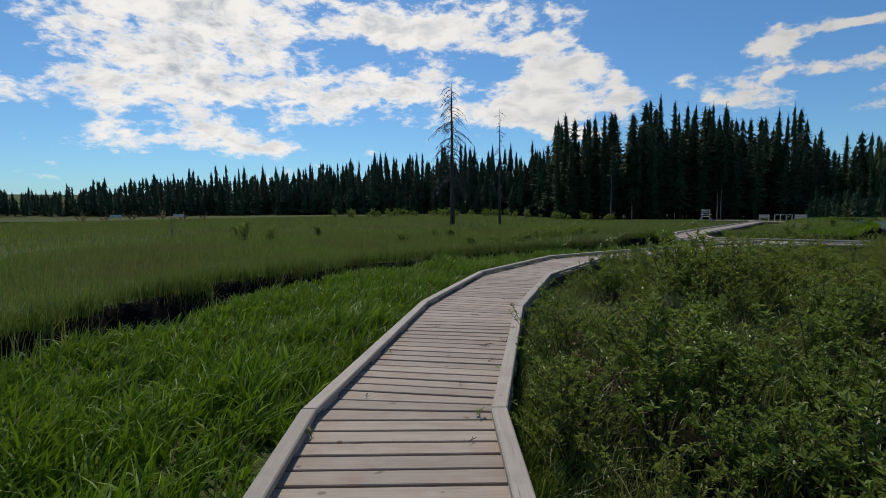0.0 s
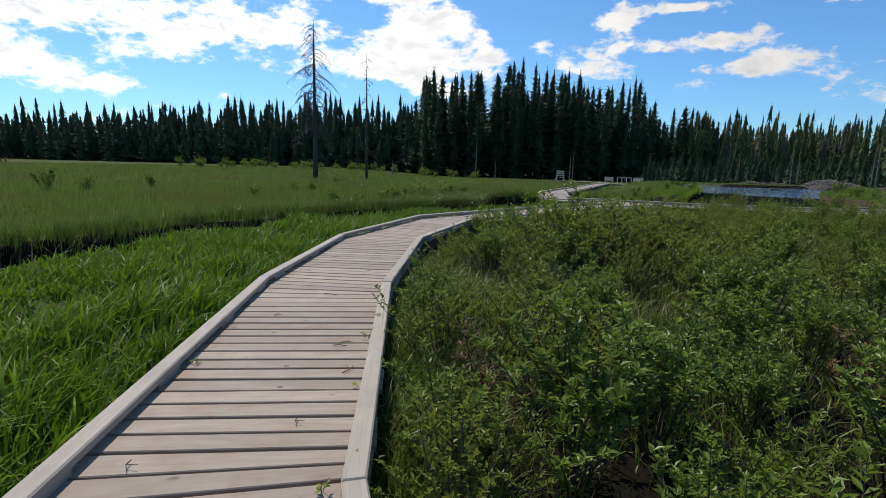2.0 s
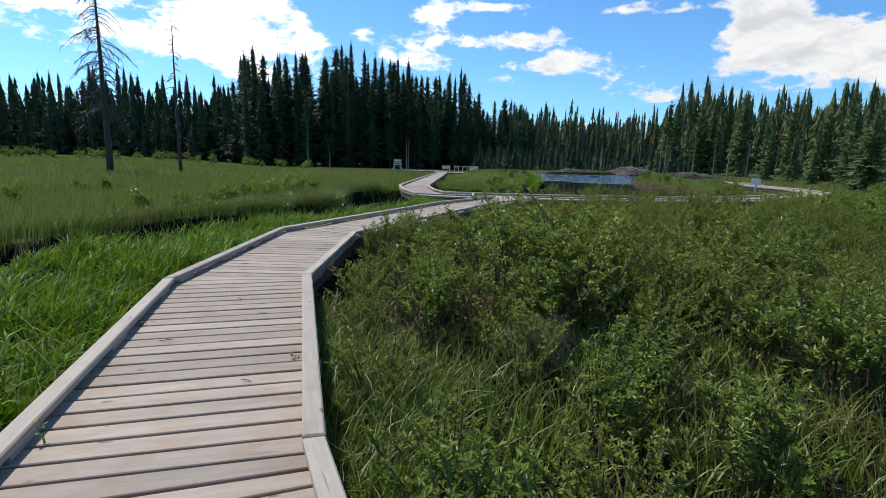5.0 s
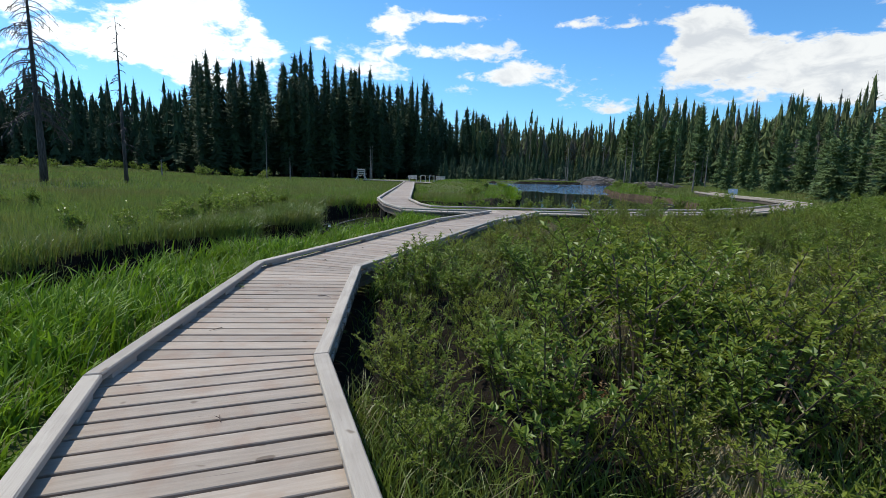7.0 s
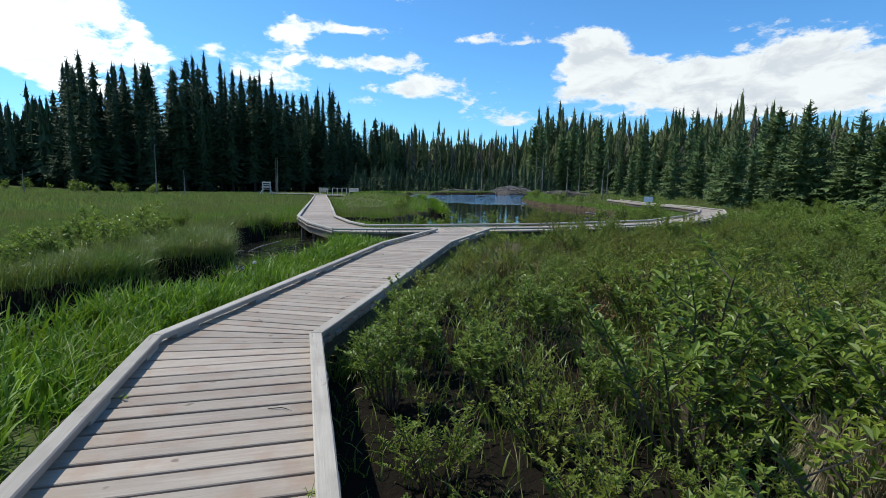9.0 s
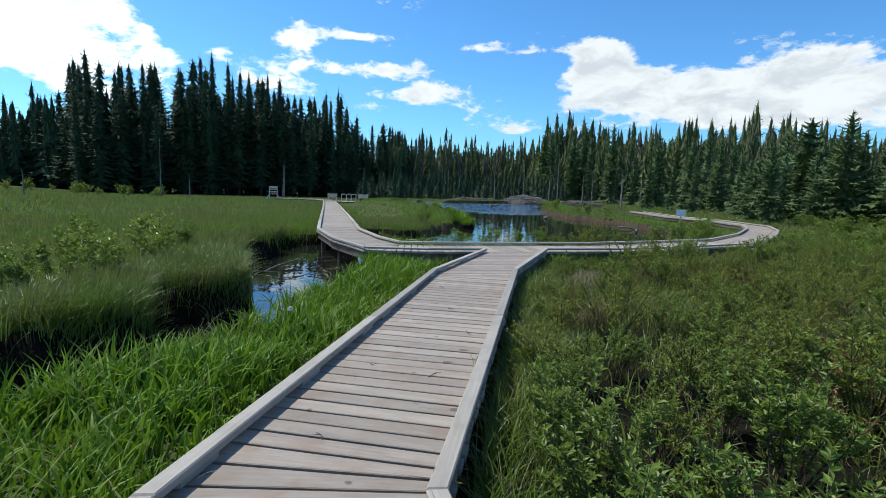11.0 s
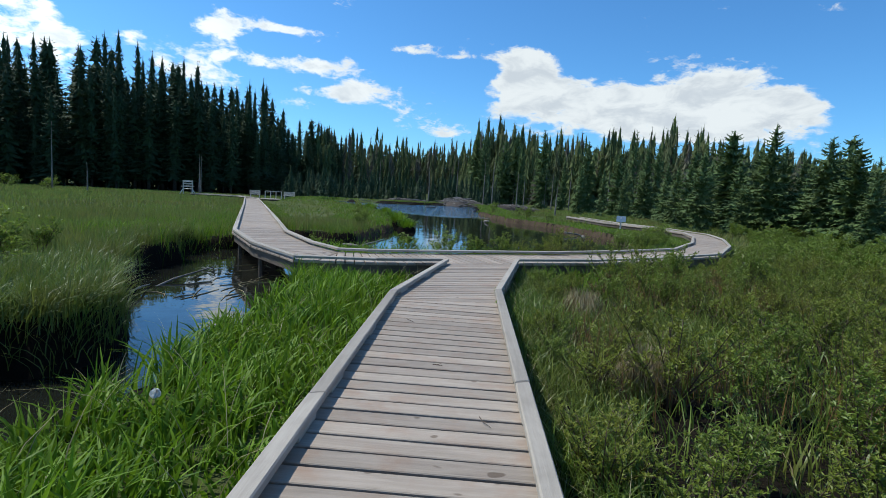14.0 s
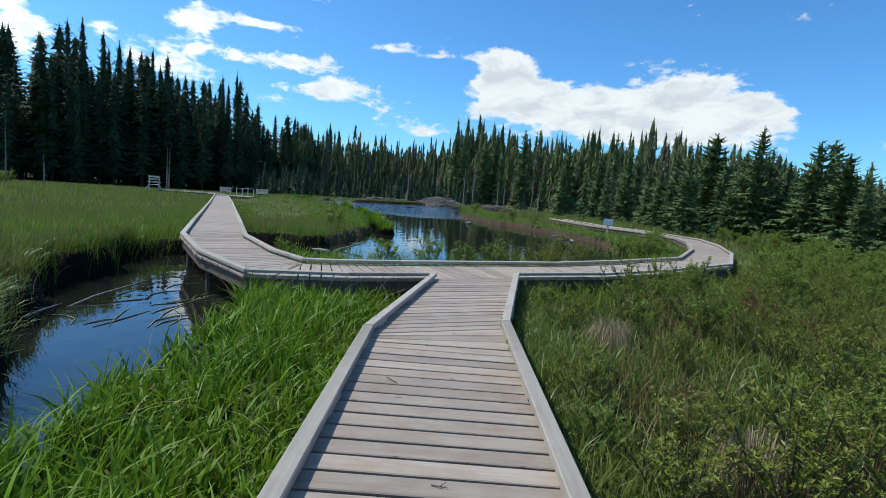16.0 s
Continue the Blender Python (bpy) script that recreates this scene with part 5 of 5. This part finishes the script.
def stick_pile(label, x, y, rx, ry, high, count, seed, core):
    """A beaver's heap: a mud core with peeled sticks laid over it."""
    rnd = random.Random(seed)
    heap = thing("beaver_lodge" if core else "beaver_dam", label, "stick pile", at=pose(x, y, WATER_Z - 0.1, 0, 0, rnd.uniform(-20, 20) if core else -38))
    rings, seg = 7, 22
    verts, faces = [(0, 0, high)], []
    for i in range(1, rings + 1):
        u = i / rings
        for k in range(seg):
            a = 6.2832 * k / seg
            j = 1 + 0.14 * math.sin(3 * a + seed) + rnd.uniform(-0.07, 0.07)
            verts.append((math.cos(a) * rx * u * j, math.sin(a) * ry * u * j, high * (1 - u ** 1.6) + rnd.uniform(-0.05, 0.05) - (0.3 if i == rings else 0)))
    for k in range(seg):
        faces.append((0, 1 + k, 1 + (k + 1) % seg))
        for i in range(rings - 1):
            a, b = 1 + i * seg + k, 1 + i * seg + (k + 1) % seg
            faces.append((a, a + seg, b + seg, b))
    part("mud_core", mesh_of("mud_core", verts, faces, True), BARK, heap)
    for k in range(count):
        a, u = rnd.uniform(0, 6.283), rnd.random() ** 0.5 * 0.95
        p = Vector((math.cos(a) * rx * u, math.sin(a) * ry * u, high * (1 - u ** 1.6) + 0.06))
        t = a + rnd.uniform(-1.2, 1.2)
        l = rnd.uniform(0.5, 1.5)
        d = Vector((math.cos(t), math.sin(t), -high / rx * u * 0.8 + rnd.uniform(-0.1, 0.25))) * l
        r = rnd.uniform(0.025, 0.07)
        part("stick", mesh_of("stick", *tube([p - d * 0.5, p + Vector((0, 0, 0.05)), p + d * 0.5], [r, r * 0.9, r * 0.6], 5)), DEADWOOD, heap)


stick_pile("brown and grey beaver lodge of heaped sticks", 65.5, 50.4, 4.6, 3.0, 1.15, 210, 3, True)
stick_pile("low beaver dam of grey logs and sticks", 59.5, 55.2, 6.0, 1.0, 0.6, 80, 4, False)
stick_pile("low beaver dam of grey logs and sticks", 71.0, 45.5, 5.0, 1.0, 0.6, 60, 5, False)


def log(label, x, y, z, length, r, turn, tilt, seed, material=DEADWOOD):
    rnd = random.Random(seed)
    ob = tagged(part("fallen_log", mesh_of("fallen_log", *tube([(-length / 2, 0, 0), (-length * 0.1, rnd.uniform(-.05, .05), 0.03), (length / 2, 0, 0)], [r, r * 0.85, r * 0.5], 7), True), material,
                     at=pose(x, y, z, 0, tilt, turn)), label, "log", "fallen logs")
    return ob


for k, (x, y, l, r, turn, tilt) in enumerate(((31.9, 22.9, 2.2, 0.07, 20, 3), (33.0, 23.6, 1.6, 0.05, -35, 8), (17.6, 26.4, 1.7, 0.05, 60, 5), (18.6, 26.3, 1.3, 0.04, -20, -14),
                                              (10.6, 24.3, 1.6, 0.025, 15, -8), (9.6, 23.9, 1.3, 0.02, 50, 6), (37.0, 31.4, 2.4, 0.07, 35, 4), (52.0, 46.0, 3.0, 0.09, 10, 3),
                                              (54.0, 57.5, 5.0, 0.13, -30, 2), (57.0, 58.5, 4.5, 0.12, -40, 2))):
    log("bleached fallen branch lying in shallow water", x, y, WATER_Z + 0.06, l, r, turn, tilt, 50 + k)


def tussock(x, y, r, h, seed):
    """A peat tussock standing in the water, with a wig of sedge."""
    rng = np.random.default_rng(seed)
    t = thing("tussock", "round peat tussock topped with green sedge", "tussock", "tussocks in the pond", at=pose(x, y, WATER_Z))
    verts, faces = [(0, 0, h)], []
    for i, (u, z) in enumerate(((0.45, 0.97), (0.8, 0.75), (1.0, 0.3), (1.02, -0.8))):
        for k in range(12):
            a = 6.2832 * k / 12
            j = 1 + rng.uniform(-0.1, 0.1)
            verts.append((math.cos(a) * r * u * j, math.sin(a) * r * u * j, h * z))
    for k in range(12):
        faces.append((0, 1 + k, 1 + (k + 1) % 12))
        for i in range(3):
            a, b = 1 + i * 12 + k, 1 + i * 12 + (k + 1) % 12
            faces.append((a, a + 12, b + 12, b))
    part("peat_base", mesh_of("peat_base", verts, faces, True), PEAT_SHADE, t)
    gv, gf = [], []
    for _ in range(260):
        a, u = rng.uniform(0, 6.283), rng.random() ** 0.5
        p = Vector((math.cos(a) * r * u * 0.9, math.sin(a) * r * u * 0.9, h * (1 - u * u * 0.3) - 0.03))
        o = Vector((math.cos(a), math.sin(a), 0)) * rng.uniform(0.05, 0.30) * u
        l, w = rng.uniform(0.25, 0.5), 0.012
        s = Vector((-math.sin(a), math.cos(a), 0)) * w
        k = len(gv)
        gv.extend((tuple(p - s), tuple(p + s), tuple(p + o + Vector((0, 0, l * 0.7)) + s * 0.6), tuple(p + o + Vector((0, 0, l * 0.7)) - s * 0.6), tuple(p + o * 2 + Vector((0, 0, l * 0.8)))))
        gf.extend(((k, k + 1, k + 2, k + 3), (k + 3, k + 2, k + 4)))
    part("sedge_wig", mesh_of("sedge_wig", gv, gf), SEDGE, t)


for k, (x, y, r, h) in enumerate(((26.6, 31.3, 0.55, 0.34), (28.6, 33.0, 0.7, 0.42), (37.5, 42.5, 0.6, 0.35), (24.6, 29.2, 0.45, 0.3), (33.6, 37.8, 0.5, 0.3))):
    tussock(x, y, r, h, k)


def info_sign(x, y, turn):
    s = thing("sign", "small blue-grey information panel on a post", "sign", at=pose(x, y, ground_at(x, y), 0, 0, turn))
    block("post", -0.05, 0.05, -0.05, 0.05, -0.2, 0.95, PALE, s)
    v, f = box(-0.30, 0.30, -0.02, 0.02, 0, 0.40, 0.01)
    part("panel", mesh_of("panel", v, f), PANEL, s, "blue-grey sloping panel", pose(0, -0.08, 0.62, -12))


PANEL = surface("blue_grey_panel", lambda n: n.mix(n.noise(coords(n), 9, 3), (0.20, 0.27, 0.36, 1), (0.30, 0.37, 0.45, 1)), 0.75)
info_sign(40.6, 23.0, -75)


def dandelion(x, y, h, seed):
    """A seed head on its stalk."""
    rnd = random.Random(seed)
    d = thing("dandelion", "white dandelion seed head in the grass", "flower", "seed heads", at=pose(x, y, ground_at(x, y) - 0.02))
    part("stalk", mesh_of("stalk", *tube([(0, 0, 0), (0.02, 0.01, h * 0.6), (0, 0, h)], [0.003, 0.003, 0.003], 4)), SEDGE, d)
    v, f = [], []
    for _ in range(150):
        z = rnd.uniform(-0.8, 1)
        a = rnd.uniform(0, 6.283)
        q = math.sqrt(1 - z * z)
        e = Vector((q * math.cos(a), q * math.sin(a), z)) * 0.028
        s = e.orthogonal().normalized() * 0.006
        k = len(v)
        o = Vector((0, 0, h))
        v.extend((tuple(o), tuple(o + e + s), tuple(o + e - s)))
        f.append((k, k + 1, k + 2))
    part("seed_head", mesh_of("seed_head", v, f), FLUFF, d, "white downy seed head")


FLUFF = surface("seed_down", lambda n: n.mix(island(n), (0.70, 0.70, 0.68, 1), (0.85, 0.85, 0.83, 1)), 0.9, None, 0, 0.1, 0.4)
dandelion(6.4, 17.5, 0.60, 1)
slatted_bench("small white bench at the meadow's far edge", -54.0, 92.0, 20, 1.8)
slatted_bench("small white bench at the meadow's far edge", -46.0, 98.0, 35, 1.8)


def far_lake():
    """A bright strip of open water at the far side of the meadow."""
    pts = [(-92, 88), (-84, 74), (-70, 82), (-62, 92), (-72, 98), (-84, 96)]
    z = max(ground_at(x, y) for x, y in pts) + 0.12
    me = mesh_of("water", [(x, y, z) for x, y in pts], [tuple(range(len(pts)))])
    me.materials.append(WATER)
    tagged(new("water", me), "bright strip of lake beyond the meadow", "water", kind="structure")


far_lake()


def weed(x, y, z, h, seed, leafy):
    """A sprig that has grown up through a joint of the deck, or hangs over its edge."""
    rnd = random.Random(seed)
    w = thing("weed", "small green weed growing through the deck's joints", "weed", "weeds on the boardwalk", at=pose(x, y, z, 0, 0, rnd.uniform(0, 360)))
    stalks, lv, lf = [], [], []
    for k in range(3):
        a = rnd.uniform(0, 6.283)
        e = Vector((math.cos(a) * h * 0.35, math.sin(a) * h * 0.35, h * rnd.uniform(0.6, 1.0)))
        stalks.append(tube([(0, 0, 0), e * 0.5 + Vector((0, 0, h * 0.12)), e], [0.0022, 0.0018, 0.001], 3, False))
        for m in range(leafy):
            p = e * rnd.uniform(0.35, 1.0)
            t = rnd.uniform(0, 6.283)
            d = Vector((math.cos(t), math.sin(t), rnd.uniform(-0.1, 0.6))) * rnd.uniform(0.02, 0.045)
            n = Vector((-d.y, d.x, 0)) * 0.28
            i = len(lv)
            lv.extend((tuple(p), tuple(p + d * 0.5 + n), tuple(p + d), tuple(p + d * 0.5 - n)))
            lf.append((i, i + 1, i + 2, i + 3))
    part("stalk", mesh_of("stalk", *join(stalks)), SEDGE, w)
    part("leaf", mesh_of("leaf", lv, lf), BIRCH, w)


weed_rnd = random.Random(9)
for i, u, side, leafy in ((2, 0.05, 0.93, 5), (2, 0.02, 0.86, 4), (2, 0.30, 0.91, 2), (2, 0.55, 0.90, 2), (2, 0.57, 0.88, 1), (3, 0.35, 0.90, 2), (3, 0.10, 0.12, 3), (2, 0.42, 0.11, 2), (2, 0.62, 0.10, 2),
                          (1, 0.93, 0.10, 6), (3, 0.62, 0.10, 2), (4, 0.30, 0.91, 2), (6, 0.03, 0.93, 6), (5, 0.90, 0.95, 6), (5, 0.30, 0.90, 1), (4, 0.70, 0.10, 2)):
    (l0, r0), (l1, r1) = MAIN_PAIRS[i], MAIN_PAIRS[i + 1]
    p = l0.lerp(l1, u).lerp(r0.lerp(r1, u), side)
    weed(p.x, p.y, -0.03, weed_rnd.uniform(0.08, 0.16), 300 + i * 7 + leafy, leafy)


def fallen_twig(x, y, length, turn, seed):
    """A dry forked twig that lies on the deck."""
    rnd = random.Random(seed)
    bend = rnd.uniform(-0.18, 0.18) * length
    a, b, c = Vector((0, 0, 0)), Vector((length * 0.5, bend, 0.004)), Vector((length, 0, 0.002))
    fork = b + Vector((length * 0.3, -bend * 2 + 0.03, 0.006))
    v, f = join([tube([a, b, c], [0.0035, 0.003, 0.0015], 5), tube([b, b.lerp(fork, 0.5), fork], [0.0025, 0.002, 0.001], 4)])
    tagged(part("fallen_twig", mesh_of("fallen_twig", v, f), TWIG, at=pose(x, y, 0.006, 0, 0, turn)), "thin dry brown twig lying on the deck planks", "twig", "twigs on the deck")


twig_rnd = random.Random(31)
for i, u, side in ((1, 0.45, 0.78), (1, 0.62, 0.35), (1, 0.9, 0.80), (2, 0.12, 0.22), (2, 0.2, 0.70), (2, 0.36, 0.82), (2, 0.5, 0.80), (2, 0.52, 0.76), (2, 0.7, 0.3), (2, 0.9, 0.62),
                   (3, 0.25, 0.72), (3, 0.5, 0.24), (3, 0.8, 0.55), (4, 0.3, 0.3), (4, 0.6, 0.74), (5, 0.1, 0.4), (5, 0.25, 0.68), (5, 0.3, 0.3), (5, 0.45, 0.75), (5, 0.6, 0.5), (5, 0.8, 0.3)):
    (l0, r0), (l1, r1) = MAIN_PAIRS[i], MAIN_PAIRS[i + 1]
    p = l0.lerp(l1, u).lerp(r0.lerp(r1, u), side)
    fallen_twig(p.x, p.y, twig_rnd.uniform(0.06, 0.17), twig_rnd.uniform(0, 360), 700 + i * 31 + int(u * 50))


def straw_tuft(x, y, spread, high, seed):
    """A collapsed tuft of last year's grass."""
    rng = np.random.default_rng(seed)
    v, f = [], []
    for _ in range(420):
        a, q = rng.uniform(0, 6.283), rng.random() ** 0.6
        p = Vector((math.cos(a) * spread * 0.3 * q, math.sin(a) * spread * 0.3 * q, 0))
        t = a + rng.normal(0, 0.7)
        o = Vector((math.cos(t), math.sin(t), 0)) * spread * rng.uniform(0.3, 1.0)
        h, s = high * rng.uniform(0.6, 1.1), Vector((-math.sin(a), math.cos(a), 0)) * 0.0022
        m, e = p + o * 0.45 + Vector((0, 0, h)), p + o + Vector((0, 0, h * rng.uniform(0.1, 0.6)))
        k = len(v)
        v.extend((tuple(p - s), tuple(p + s), tuple(m + s), tuple(m - s), tuple(e)))
        f.extend(((k, k + 1, k + 2, k + 3), (k + 3, k + 2, k + 4)))
    tagged(part("grass_tuft", mesh_of("grass_tuft", v, f), STRAW, at=pose(x, y, ground_at(x, y) - 0.02)), "collapsed tuft of pale dry grass among shrubs", "grass", "dry grass tufts")


for k, (x, y, spread, high) in enumerate(((4.35, 9.05, 0.42, 0.42), (4.75, 9.25, 0.35, 0.36), (5.9, 10.6, 0.35, 0.6), (9.9, 15.6, 0.36, 0.45), (12.6, 17.0, 0.4, 0.45))):
    straw_tuft(x, y, spread, high, 40 + k)


def floating_stem(x, y, length, turn, seed):
    """A pale bent stem that drifts on the creek."""
    rnd = random.Random(seed)
    b = rnd.uniform(-0.2, 0.2) * length
    v, f = tube([(0, 0, 0), (length * 0.35, b, 0.004), (length * 0.7, b * 0.8, 0.004), (length, -b * 0.3, 0)], [0.006, 0.008, 0.007, 0.004], 5)
    tagged(part("floating_stem", mesh_of("floating_stem", v, f), STRAW, at=pose(x, y, WATER_Z + 0.004, 0, 0, turn)), "pale bent reed stem floating on dark creek water", "reed stem", "floating stems")


stem_rnd = random.Random(12)
for k in range(26):
    u, w = stem_rnd.uniform(0.2, 1.0), stem_rnd.uniform(-0.8, 0.8)
    floating_stem(9.2 + 3.4 * u - 0.7 * w, 21.9 + 3.2 * u + 0.7 * w, stem_rnd.uniform(0.35, 1.0), stem_rnd.gauss(15, 28), 900 + k)
